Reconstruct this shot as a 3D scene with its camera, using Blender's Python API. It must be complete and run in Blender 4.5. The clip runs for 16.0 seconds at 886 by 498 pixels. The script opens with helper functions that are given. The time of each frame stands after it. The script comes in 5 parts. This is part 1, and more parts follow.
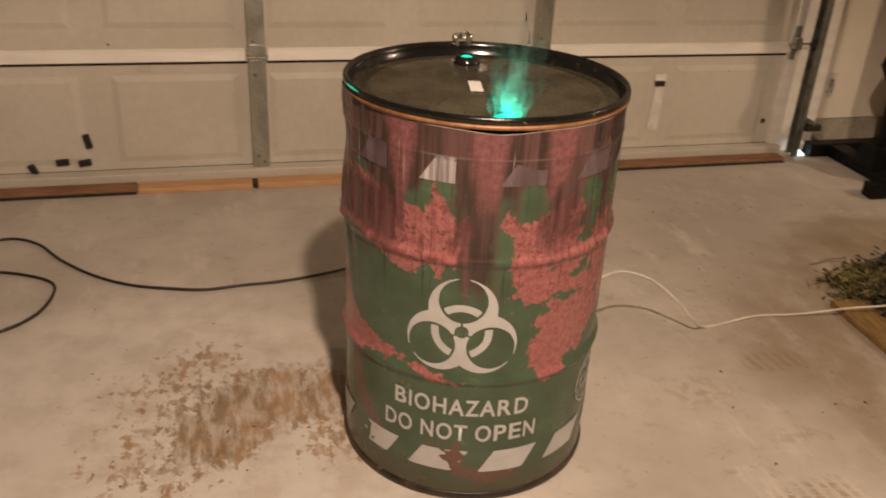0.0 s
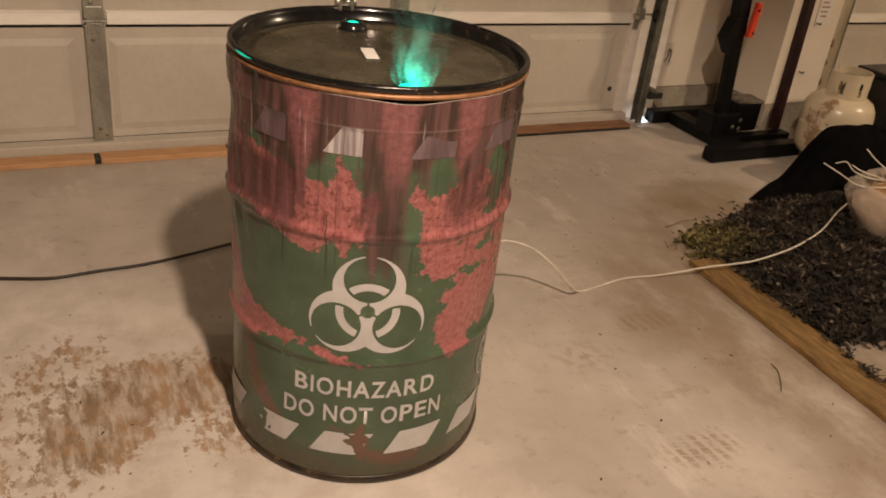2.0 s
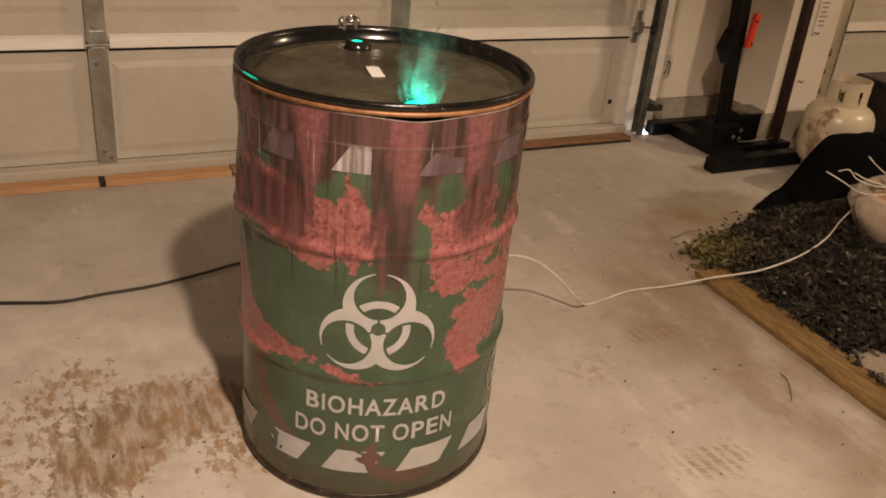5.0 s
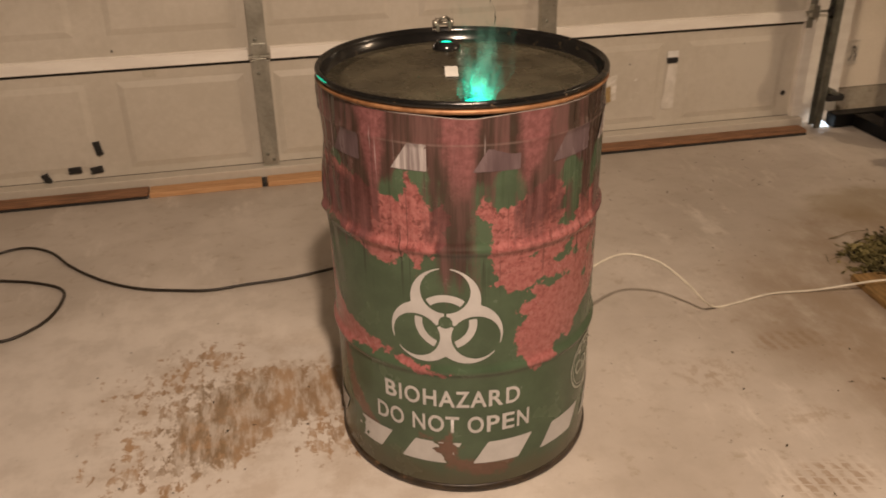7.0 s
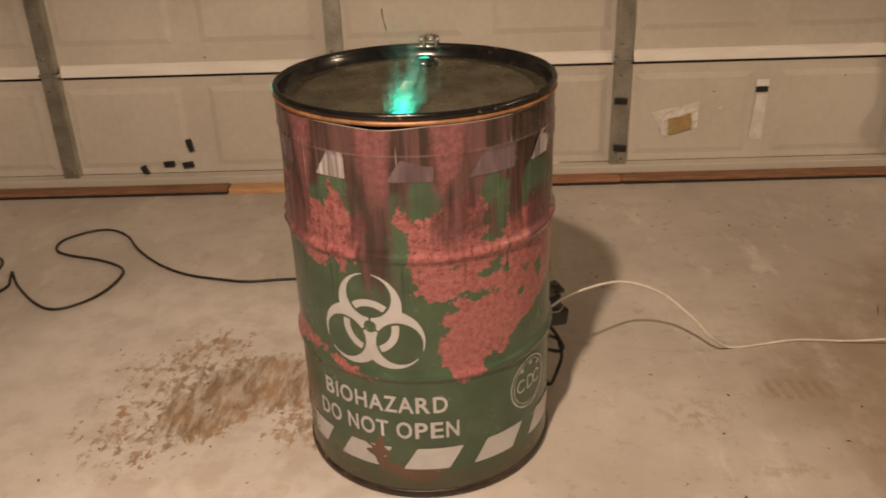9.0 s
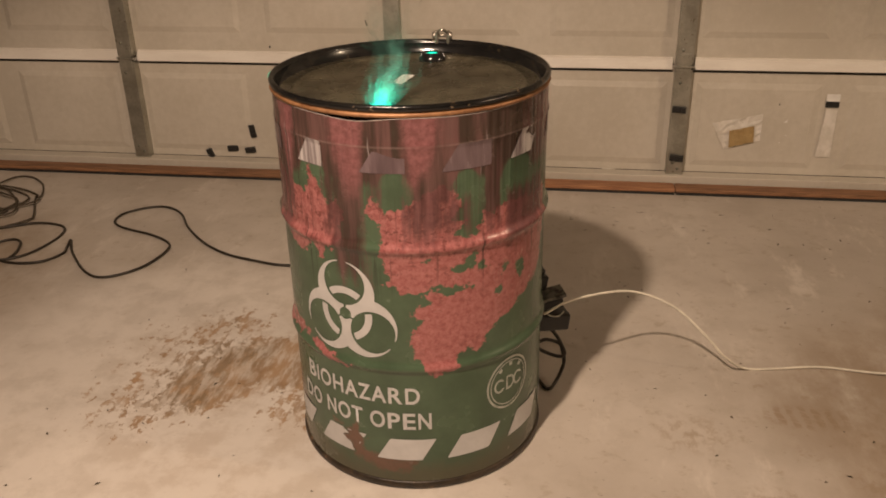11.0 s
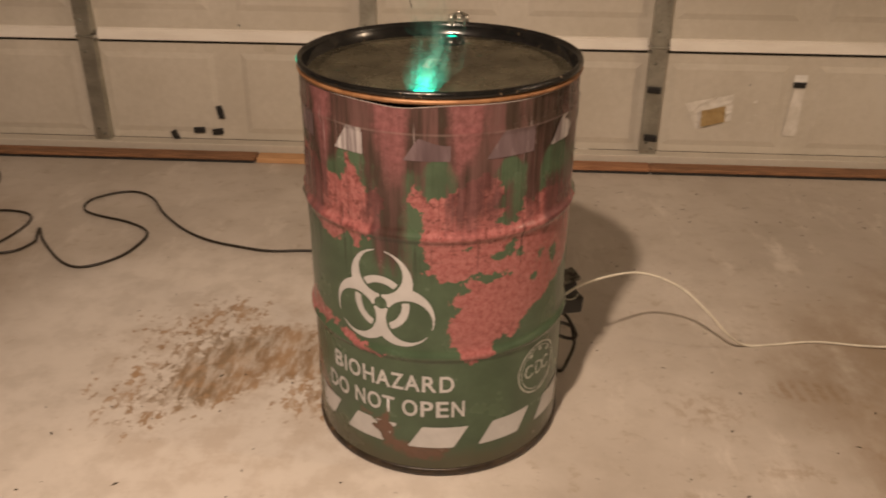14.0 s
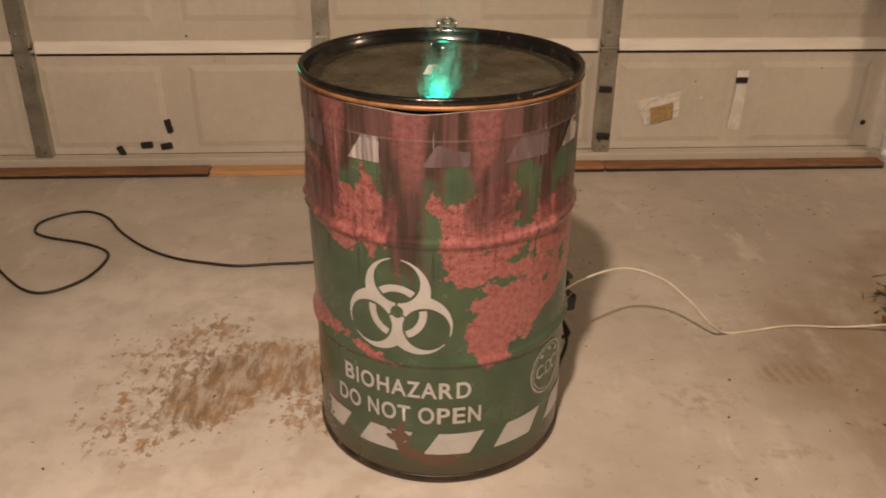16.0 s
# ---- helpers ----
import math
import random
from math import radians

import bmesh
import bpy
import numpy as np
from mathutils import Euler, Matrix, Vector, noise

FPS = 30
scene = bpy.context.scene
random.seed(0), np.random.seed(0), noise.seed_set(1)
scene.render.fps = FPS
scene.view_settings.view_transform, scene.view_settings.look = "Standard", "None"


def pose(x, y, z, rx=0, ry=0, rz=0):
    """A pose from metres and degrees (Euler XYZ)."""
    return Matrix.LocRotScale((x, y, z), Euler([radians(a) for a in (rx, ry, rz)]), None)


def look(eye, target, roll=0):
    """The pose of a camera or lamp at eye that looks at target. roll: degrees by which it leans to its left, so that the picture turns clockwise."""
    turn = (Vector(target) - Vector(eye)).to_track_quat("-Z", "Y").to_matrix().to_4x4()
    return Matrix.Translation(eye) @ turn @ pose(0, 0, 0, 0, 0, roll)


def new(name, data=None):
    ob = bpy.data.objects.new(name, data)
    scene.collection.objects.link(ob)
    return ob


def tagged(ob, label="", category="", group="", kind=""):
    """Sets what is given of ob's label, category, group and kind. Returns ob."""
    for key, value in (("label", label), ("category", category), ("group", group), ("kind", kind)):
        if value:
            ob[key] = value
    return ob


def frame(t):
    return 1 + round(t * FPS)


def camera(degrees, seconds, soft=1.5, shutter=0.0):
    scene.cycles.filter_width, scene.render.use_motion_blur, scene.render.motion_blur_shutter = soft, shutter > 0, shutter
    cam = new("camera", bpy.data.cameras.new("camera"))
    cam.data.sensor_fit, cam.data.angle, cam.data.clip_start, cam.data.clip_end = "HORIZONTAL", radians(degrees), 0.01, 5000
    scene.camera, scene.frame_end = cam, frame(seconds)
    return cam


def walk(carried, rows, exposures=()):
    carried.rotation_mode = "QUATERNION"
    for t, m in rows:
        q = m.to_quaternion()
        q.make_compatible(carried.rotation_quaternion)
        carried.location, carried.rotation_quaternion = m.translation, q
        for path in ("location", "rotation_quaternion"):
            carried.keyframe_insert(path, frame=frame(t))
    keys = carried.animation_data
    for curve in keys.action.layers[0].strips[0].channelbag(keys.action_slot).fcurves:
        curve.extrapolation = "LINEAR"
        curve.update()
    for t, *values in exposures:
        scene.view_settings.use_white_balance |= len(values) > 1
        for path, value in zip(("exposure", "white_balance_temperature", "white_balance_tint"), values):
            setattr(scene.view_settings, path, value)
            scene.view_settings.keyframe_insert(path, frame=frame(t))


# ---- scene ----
cam = camera(54.9, 16.0, soft=1.8, shutter=0.5)
PATH = [
    (0, (0.05, 0.08, 1.343), (0.522, 1.806, 0.45), 3.0),
    (0.5, (-0.024, 0.141, 1.332), (0.63, 1.787, 0.403), 5.0),
    (1, (-0.044, 0.163, 1.311), (0.731, 1.751, 0.373), 6.1),
    (1.5, (-0.053, 0.181, 1.301), (0.777, 1.742, 0.367), 6.8),
    (2, (-0.064, 0.188, 1.313), (0.774, 1.749, 0.387), 6.8),
    (2.5, (-0.071, 0.191, 1.316), (0.772, 1.764, 0.412), 6.2),
    (3, (-0.083, 0.198, 1.317), (0.767, 1.775, 0.427), 6.0),
    (5.3, (-0.078, 0.19, 1.313), (0.758, 1.771, 0.417), 5.4),
    (5.5, (-0.068, 0.181, 1.313), (0.746, 1.773, 0.417), 5.1),
    (6, (-0.036, 0.161, 1.319), (0.698, 1.787, 0.415), 3.9),
    (6.5, (0.042, 0.122, 1.324), (0.613, 1.807, 0.41), 1.6),
    (7, (0.178, 0.076, 1.327), (0.549, 1.817, 0.415), -1.0),
    (7.5, (0.309, 0.027, 1.337), (0.502, 1.801, 0.433), -2.4),
    (8, (0.384, 0.02, 1.331), (0.515, 1.809, 0.447), -1.9),
    (8.5, (0.561, -0.001, 1.326), (0.64, 1.798, 0.456), -1.5),
    (9, (0.659, -0.024, 1.322), (0.624, 1.779, 0.456), -1.9),
    (9.5, (0.707, -0.029, 1.316), (0.558, 1.768, 0.451), -2.4),
    (9.7, (0.759, -0.03, 1.31), (0.587, 1.765, 0.446), -2.0),
    (12, (0.935, -0.013, 1.307), (0.6, 1.765, 0.455), -2.1),
    (12.5, (0.922, -0.021, 1.313), (0.579, 1.753, 0.457), -2.4),
    (13, (0.877, -0.017, 1.31), (0.555, 1.753, 0.436), -2.5),
    (13.5, (0.793, -0.021, 1.322), (0.523, 1.752, 0.438), -1.9),
    (14, (0.69, -0.02, 1.322), (0.586, 1.759, 0.414), 0.4),
    (14.5, (0.617, -0.008, 1.307), (0.745, 1.772, 0.403), 3.5),
    (15, (0.563, -0.014, 1.314), (0.737, 1.764, 0.415), 3.1),
    (15.5, (0.521, -0.013, 1.318), (0.669, 1.769, 0.422), 2.0),
    (16, (0.49, -0.017, 1.323), (0.585, 1.767, 0.425), 0.4),
]
walk(cam, [(t, look(eye, target, roll)) for t, eye, target, roll in PATH])

# ---- world, lamps, exposure ----
world = bpy.data.worlds.new("night")
scene.world = world
world.use_nodes = True
world.node_tree.nodes["Background"].inputs[0].default_value = (0.02, 0.02, 0.025, 1)
world.node_tree.nodes["Background"].inputs[1].default_value = 0.1


def bulb(name, at, watts, colour, radius):
    data = bpy.data.lights.new(name, "POINT")
    data.energy, data.color, data.shadow_soft_size = watts, colour, radius
    ob = new(name, data)
    ob.location = at
    return ob


WARM = (1.0, 0.747, 0.56)
# the near ceiling lamp hangs in a shade that opens straight down
lamp = bpy.data.lights.new("ceiling_lamp", "SPOT")
lamp.energy, lamp.color, lamp.shadow_soft_size = 282, WARM, 0.05
lamp.spot_size, lamp.spot_blend = radians(139), 0.22
new("ceiling_lamp", lamp).matrix_world = look((0.31, 0.25, 2.37), (0.29, 0.30, 0))
bulb("far_ceiling_bulb", (4.6, 1.0, 2.25), 125, (1.0, 0.74, 0.50), 0.07)
scene.view_settings.exposure = 0.0

# ---- node helpers ----


class Mat:
    """A small wrapper for building node materials."""

    def __init__(self, name):
        self.m = bpy.data.materials.new(name)
        self.m.use_nodes = True
        self.t = self.m.node_tree
        self.n = self.t.nodes
        self.b = self.n["Principled BSDF"]

    def link(self, a, b):
        self.t.links.new(a, b)

    def put(self, sock, v):
        if hasattr(v, "is_output"):
            self.link(v, sock)
        elif isinstance(v, (tuple, list)) and len(v) == 3 and sock.type == "RGBA":
            sock.default_value = (*v, 1)
        else:
            sock.default_value = v

    def coord(self, kind="Object"):
        return self.n.new("ShaderNodeTexCoord").outputs[kind]

    def scaled(self, vec, s):
        k = self.n.new("ShaderNodeMapping")
        self.link(vec, k.inputs[0])
        k.inputs["Scale"].default_value = s
        return k.outputs[0]

    def noise(self, vec, scale, detail=4, rough=0.55):
        k = self.n.new("ShaderNodeTexNoise")
        self.link(vec, k.inputs["Vector"])
        k.inputs["Scale"].default_value = scale
        k.inputs["Detail"].default_value = detail
        k.inputs["Roughness"].default_value = rough
        return k.outputs["Fac"]

    def math(self, op, a, b=0.0, c=0.0, clamp=False):
        k = self.n.new("ShaderNodeMath")
        k.operation, k.use_clamp = op, clamp
        for i, v in enumerate((a, b, c)):
            self.put(k.inputs[i], v)
        return k.outputs[0]

    def ramp(self, fac, stops, smooth=False):
        k = self.n.new("ShaderNodeValToRGB")
        self.put(k.inputs[0], fac)
        k.color_ramp.interpolation = "EASE" if smooth else "LINEAR"
        e = k.color_ramp.elements
        while len(e) < len(stops):
            e.new(0.5)
        for el, (p, v) in zip(e, stops):
            el.position = p
            el.color = (v, v, v, 1) if isinstance(v, (int, float)) else (*v, 1)
        return k.outputs[0]

    def step(self, x, lo, hi):
        k = self.n.new("ShaderNodeMapRange")
        k.interpolation_type = "SMOOTHSTEP"
        self.put(k.inputs["Value"], x)
        k.inputs["From Min"].default_value, k.inputs["From Max"].default_value = lo, hi
        return k.outputs[0]

    def mix(self, fac, a, b):
        k = self.n.new("ShaderNodeMix")
        k.data_type = "RGBA"
        self.put(k.inputs[0], fac)
        self.put(k.inputs[6], a)
        self.put(k.inputs[7], b)
        return k.outputs[2]

    def bump(self, h, strength, dist=0.002):
        k = self.n.new("ShaderNodeBump")
        k.inputs["Strength"].default_value, k.inputs["Distance"].default_value = strength, dist
        self.link(h, k.inputs["Height"])
        self.link(k.outputs[0], self.b.inputs["Normal"])

    def xyz(self, vec):
        k = self.n.new("ShaderNodeSeparateXYZ")
        self.link(vec, k.inputs[0])
        return k.outputs

    def blob(self, vec, cx, cy, rx, ry):
        """1 at the middle of an ellipse on the plan, 0 at its edge and past it."""
        k = self.n.new("ShaderNodeMapping")
        k.vector_type = "TEXTURE"
        self.link(vec, k.inputs[0])
        k.inputs["Location"].default_value = (cx, cy, 0)
        k.inputs["Scale"].default_value = (rx, ry, 1000)
        ln = self.n.new("ShaderNodeVectorMath")
        ln.operation = "LENGTH"
        self.link(k.outputs[0], ln.inputs[0])
        return self.math("SUBTRACT", 1.0, ln.outputs["Value"], clamp=True)

    def set(self, **kw):
        for k, v in kw.items():
            self.put(self.b.inputs[{"color": "Base Color", "rough": "Roughness", "metal": "Metallic", "coat": "Coat Weight", "spec": "Specular IOR Level", "coatrough": "Coat Roughness"}[k]], v)
        return self.m


def worn(name, a, b, scale=6.0, rough=0.6, metal=0.0, bump=0.15, stretch=(1, 1, 1), fine=60.0, rough_var=0.15, speck=None, spec=0.5):
    """Two tones mixed by noise at two scales, with fine relief."""
    k = Mat(name)
    v = k.scaled(k.coord(), stretch)
    big, small = k.noise(v, scale, 5), k.noise(v, fine, 4, 0.65)
    f = k.math("ADD", k.math("MULTIPLY", big, 0.65), k.math("MULTIPLY", small, 0.35))
    col = k.mix(k.step(f, 0.36, 0.64), a, b)
    if speck:
        col = k.mix(k.step(k.noise(v, fine * 0.6, 3, 0.7), 0.63, 0.70), col, speck)
    k.set(color=col, metal=metal, spec=spec, rough=k.math("MULTIPLY_ADD", big, rough_var * 2, rough - rough_var))
    if bump:
        k.bump(small, bump)
    return k.m


def plain(name, col, rough=0.5, metal=0.0):
    c2 = tuple(c * 0.78 for c in col)
    return worn(name, c2, col, 14, rough, metal, 0.08)


# ---- materials ----
def concrete_floor():
    k = Mat("concrete_floor")
    v = k.coord()
    n1, n2, n3 = k.noise(v, 1.3, 6, 0.6), k.noise(v, 9, 6, 0.65), k.noise(v, 90, 3, 0.6)
    base = k.mix(k.step(n1, 0.3, 0.7), (0.41, 0.362, 0.310), (0.565, 0.510, 0.450))
    base = k.mix(k.math("MULTIPLY", k.step(n2, 0.45, 0.75), 0.35), base, (0.36, 0.31, 0.25))
    # pale rubbed streaks, scuffs and dark specks
    pale = k.step(k.noise(k.scaled(v, (1.4, 0.5, 1)), 5, 6, 0.7), 0.54, 0.70)
    base = k.mix(k.math("MULTIPLY", pale, 0.55), base, (0.68, 0.625, 0.56))
    dull = k.step(k.noise(v, 17, 5, 0.72), 0.56, 0.68)
    base = k.mix(k.math("MULTIPLY", dull, 0.42), base, (0.30, 0.23, 0.155))
    sp = k.step(k.noise(k.scaled(v, (1, 1.6, 1)), 30, 4, 0.75), 0.635, 0.70)
    base = k.mix(k.math("MULTIPLY", sp, 0.55), base, (0.16, 0.12, 0.085))
    # the worn brown patch beside the drum, broken into flakes
    def group(blobs):
        m = None
        for cx, cy, rx, ry in blobs:
            e = k.blob(v, cx, cy, rx, ry)
            m = e if m is None else k.math("MAXIMUM", m, e)
        return m
    core = group(((0.13, 1.91, 0.27, 0.20), (-0.02, 1.78, 0.17, 0.16), (0.04, 1.87, 0.18, 0.20), (0.25, 1.90, 0.15, 0.13)))
    loose = group(((-0.10, 1.93, 0.36, 0.36), (-0.16, 1.68, 0.26, 0.22), (-0.06, 2.12, 0.22, 0.16), (0.26, 1.72, 0.2, 0.2)))
    faint = group(((0.12, 1.62, 0.5, 0.42), (0.05, 1.9, 0.55, 0.45)))
    fl1 = k.noise(k.scaled(v, (1.15, 0.8, 1)), 36, 5, 0.68)
    fl2 = k.noise(k.scaled(v, (1.1, 0.5, 1)), 15, 4, 0.6)
    mixd = k.math("ADD", k.math("MULTIPLY", fl1, 0.72), k.math("MULTIPLY", fl2, 0.28))
    c1 = k.step(k.math("MULTIPLY_ADD", core, 0.50, mixd), 0.60, 0.70)
    c1 = k.math("MULTIPLY", c1, k.step(core, 0.0, 0.10))
    c2 = k.step(k.math("MULTIPLY_ADD", loose, 0.20, mixd), 0.635, 0.680)
    c2 = k.math("MULTIPLY", c2, k.step(loose, 0.0, 0.15))
    brown = k.mix(k.step(fl2, 0.38, 0.62), (0.235, 0.128, 0.044), (0.36, 0.212, 0.098))
    base = k.mix(k.math("MULTIPLY", k.math("MULTIPLY", k.step(faint, 0.05, 0.6), k.step(n2, 0.42, 0.6)), 0.30), base, (0.40, 0.27, 0.165))
    olive = k.math("MULTIPLY", k.step(group(((-0.07, 1.77, 0.15, 0.19), (0.0, 1.95, 0.14, 0.10))), 0.05, 0.5), k.step(fl1, 0.40, 0.54))
    brown = k.mix(k.math("MULTIPLY", olive, 0.6), brown, (0.120, 0.076, 0.022))
    worn_off = k.math("MULTIPLY_ADD", k.step(k.noise(k.scaled(v, (1.6, 0.4, 1)), 26, 4, 0.7), 0.40, 0.66), -0.52, 0.88)
    base = k.mix(k.math("MULTIPLY", k.math("MAXIMUM", c1, c2), worn_off), base, brown)
    # worn white floor round the brown patch, with the lamp's pool painted in
    pale_lit_pool = group(((-0.05, 1.55, 0.95, 0.95), (0.25, 1.15, 0.9, 0.7), (-0.25, 2.1, 0.6, 0.6)))
    pale_lit_pool = k.math("MULTIPLY", k.step(k.math("ADD", pale_lit_pool, k.math("MULTIPLY_ADD", n1, 0.5, -0.25)), 0.0, 0.55), k.math("MULTIPLY_ADD", k.step(n2, 0.40, 0.62), -0.35, 0.85))
    off_patch = k.math("SUBTRACT", 1.0, k.math("MULTIPLY", k.math("MAXIMUM", c1, c2), worn_off))
    base = k.mix(k.math("MULTIPLY", k.math("MULTIPLY", pale_lit_pool, off_patch), 0.80), base, (0.73, 0.675, 0.61))
    # brown tread prints: slanted blocks in two rows
    turned = k.n.new("ShaderNodeMapping")
    k.link(v, turned.inputs[0])
    turned.inputs["Rotation"].default_value = (0, 0, radians(15))
    tx = k.xyz(turned.outputs[0])
    rib = k.math("SINE", k.math("ADD", k.math("MULTIPLY", tx[0], 190.0), k.math("MULTIPLY", tx[1], 75.0)))
    row = k.math("SINE", k.math("MULTIPLY", tx[1], 125.0))
    blocks = k.math("MULTIPLY", k.step(k.math("ADD", rib, k.math("MULTIPLY_ADD", fl1, 5.0, -2.5)), -0.45, 0.4), k.step(k.math("ADD", k.math("ABSOLUTE", row), k.math("MULTIPLY_ADD", n2, 0.6, -0.3)), 0.12, 0.34))
    prints = group(((1.53, 1.83, 0.135, 0.060), (1.31, 1.31, 0.140, 0.072)))
    rubbed = group(((1.25, 1.73, 0.13, 0.10), (1.66, 1.60, 0.12, 0.06), (1.72, 1.15, 0.03, 0.03), (1.40, 1.52, 0.10, 0.05)))
    pm = k.math("MULTIPLY", k.math("MULTIPLY", k.step(prints, 0.0, 0.45), blocks), k.math("MULTIPLY_ADD", k.step(fl1, 0.36, 0.58), 0.55, 0.35))
    pm = k.math("MAXIMUM", pm, k.math("MULTIPLY", k.math("MULTIPLY", k.step(rubbed, 0.0, 0.6), k.step(fl1, 0.46, 0.60)), 0.55))
    base = k.mix(k.math("MULTIPLY", pm, 0.58), base, (0.25, 0.155, 0.075))
    # trodden streaks of brown dirt, with lamp falloff painted in, towards plank and left
    dirt_falloff = group(((1.95, 1.45, 0.60, 0.65), (1.95, 1.9, 0.7, 0.6), (1.85, 0.95, 0.5, 0.6), (2.2, 2.3, 0.5, 0.4), (-1.5, 2.3, 0.9, 0.9), (-1.3, 1.5, 0.6, 0.6)))
    dirt_falloff = k.math("MULTIPLY", k.step(dirt_falloff, 0.0, 0.55), k.step(k.noise(k.scaled(v, (1.3, 0.7, 1)), 4.5, 6, 0.7), 0.22, 0.60))
    base = k.mix(k.math("MULTIPLY", dirt_falloff, 0.72), base, (0.24, 0.172, 0.108))
    # darker brown patches near the stand and off to the left
    dark_patch = k.math("MAXIMUM", k.blob(v, 2.38, 2.58, 0.42, 0.24), k.blob(v, -1.15, 1.85, 0.3, 0.35))
    dm = k.step(k.math("ADD", dark_patch, k.math("MULTIPLY", n2, 0.5)), 0.45, 0.8)
    base = k.mix(k.math("MULTIPLY", dm, 0.55), base, (0.24, 0.18, 0.10))
    k.bump(k.math("ADD", k.math("MULTIPLY", n3, 0.4), k.math("MULTIPLY", n2, 0.6)), 0.25, 0.0015)
    return k.set(color=base, rough=k.math("MULTIPLY_ADD", n2, 0.30, 0.30))


def wood(name, a, b, axis=(1.2, 14, 14), rough=0.7):
    k = Mat(name)
    v = k.coord()
    g = k.noise(k.scaled(v, axis), 7, 6, 0.65)
    big = k.noise(v, 3, 4)
    col = k.mix(k.step(g, 0.3, 0.7), a, b)
    col = k.mix(k.math("MULTIPLY", k.step(big, 0.5, 0.75), 0.5), col, tuple(c * 0.55 for c in a))
    k.bump(g, 0.3, 0.002)
    return k.set(color=col, rough=rough)


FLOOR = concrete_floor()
DOOR = worn("painted_steel_door", (0.52, 0.475, 0.40), (0.60, 0.555, 0.48), 2.2, 0.45, 0, 0.06, fine=40, rough_var=0.08)
# on the seam rails this white carries lamp light caught on their slant
RAIL = worn("white_trim_lit_rail", (0.74, 0.69, 0.62), (0.82, 0.78, 0.71), 5, 0.4, 0, 0.05, (1, 1, 6))
GALV = worn("galvanised_steel", (0.36, 0.35, 0.30), (0.50, 0.49, 0.43), 12, 0.40, 0.85, 0.12, fine=80, speck=(0.20, 0.18, 0.13))
GALV_DARK = worn("dull_track_steel", (0.13, 0.13, 0.105), (0.24, 0.24, 0.20), 12, 0.5, 0.6, 0.12, speck=(0.12, 0.09, 0.06))
WALLM = worn("wall_plaster", (0.72, 0.645, 0.535), (0.81, 0.735, 0.63), 3, 0.8, 0, 0.2, fine=120)
BACKW = worn("bare_wall_board", (0.17, 0.15, 0.12), (0.24, 0.21, 0.17), 3, 0.85, 0, 0.2)
STEM = worn("stem_concrete", (0.26, 0.23, 0.18), (0.40, 0.36, 0.29), 8, 0.85, 0, 0.5, speck=(0.16, 0.13, 0.09))
CEIL = worn("ceiling_paint", (0.22, 0.205, 0.185), (0.29, 0.27, 0.25), 3, 0.8, 0, 0.1)
PINE = wood("fresh_pine", (0.48, 0.26, 0.12), (0.62, 0.37, 0.19))
OLDWOOD = wood("old_brown_board", (0.16, 0.08, 0.04), (0.34, 0.17, 0.085))
REDWOOD = wood("reddish_board", (0.26, 0.115, 0.055), (0.44, 0.22, 0.11))
PLANKW = wood("weathered_plank", (0.125, 0.072, 0.022), (0.29, 0.172, 0.060), (11, 1.5, 11))
BLACKR = plain("black_rubber", (0.018, 0.017, 0.016), 0.6)
BLACKP = worn("black_enamel", (0.006, 0.006, 0.006), (0.014, 0.013, 0.012), 9, 0.16, 0, 0.05, speck=(0.03, 0.024, 0.016), rough_var=0.06)

# ---- mesh helpers ----


def link(name, bm, mat, parent=None, label="", smooth=False):
    me = bpy.data.meshes.new(name)
    bm.to_mesh(me)
    bm.free()
    if smooth:
        for p in me.polygons:
            p.use_smooth = True
    for m in mat if isinstance(mat, (list, tuple)) else [mat]:
        me.materials.append(m)
    ob = new(name, me)
    if parent:
        ob.parent = parent
    if label:
        ob["label"] = label
    return ob


def part(name, bm, mat, parent, label="", smooth=False):
    return link(name, bm, mat, parent, label, smooth)


def empty(name, at, label, category, group="", kind=""):
    ob = new(name)
    ob.empty_display_size = 0.05
    ob.location = at
    return tagged(ob, label, category, group, kind)


def box(bm, c, s, bevel=0.0, m=None, seg=2):
    mat = Matrix.Translation(c) @ (m or Matrix.Identity(4)) @ Matrix.Diagonal((*s, 1))
    r = bmesh.ops.create_cube(bm, size=1, matrix=mat)
    if bevel:
        es = list({e for v in r["verts"] for e in v.link_edges})
        bmesh.ops.bevel(bm, geom=es, offset=bevel, segments=seg, affect="EDGES", profile=0.6)
    return bm


def boxed(c, s, bevel=0.0, m=None):
    return box(bmesh.new(), c, s, bevel, m)


def lathe(profile, seg=64, bm=None, at=(0, 0, 0), closed=False, cap=False):
    bm = bm or bmesh.new()
    rings = []
    for r, z in profile:
        rings.append([bm.verts.new((at[0] + r * math.cos(2 * math.pi * i / seg), at[1] + r * math.sin(2 * math.pi * i / seg), at[2] + z)) for i in range(seg)])
    pairs = list(zip(rings, rings[1:])) + ([(rings[-1], rings[0])] if closed else [])
    for a, b in pairs:
        for i in range(seg):
            bm.faces.new((a[i], a[(i + 1) % seg], b[(i + 1) % seg], b[i]))
    if cap:
        bm.faces.new(rings[0][::-1])
        bm.faces.new(rings[-1])
    return bm


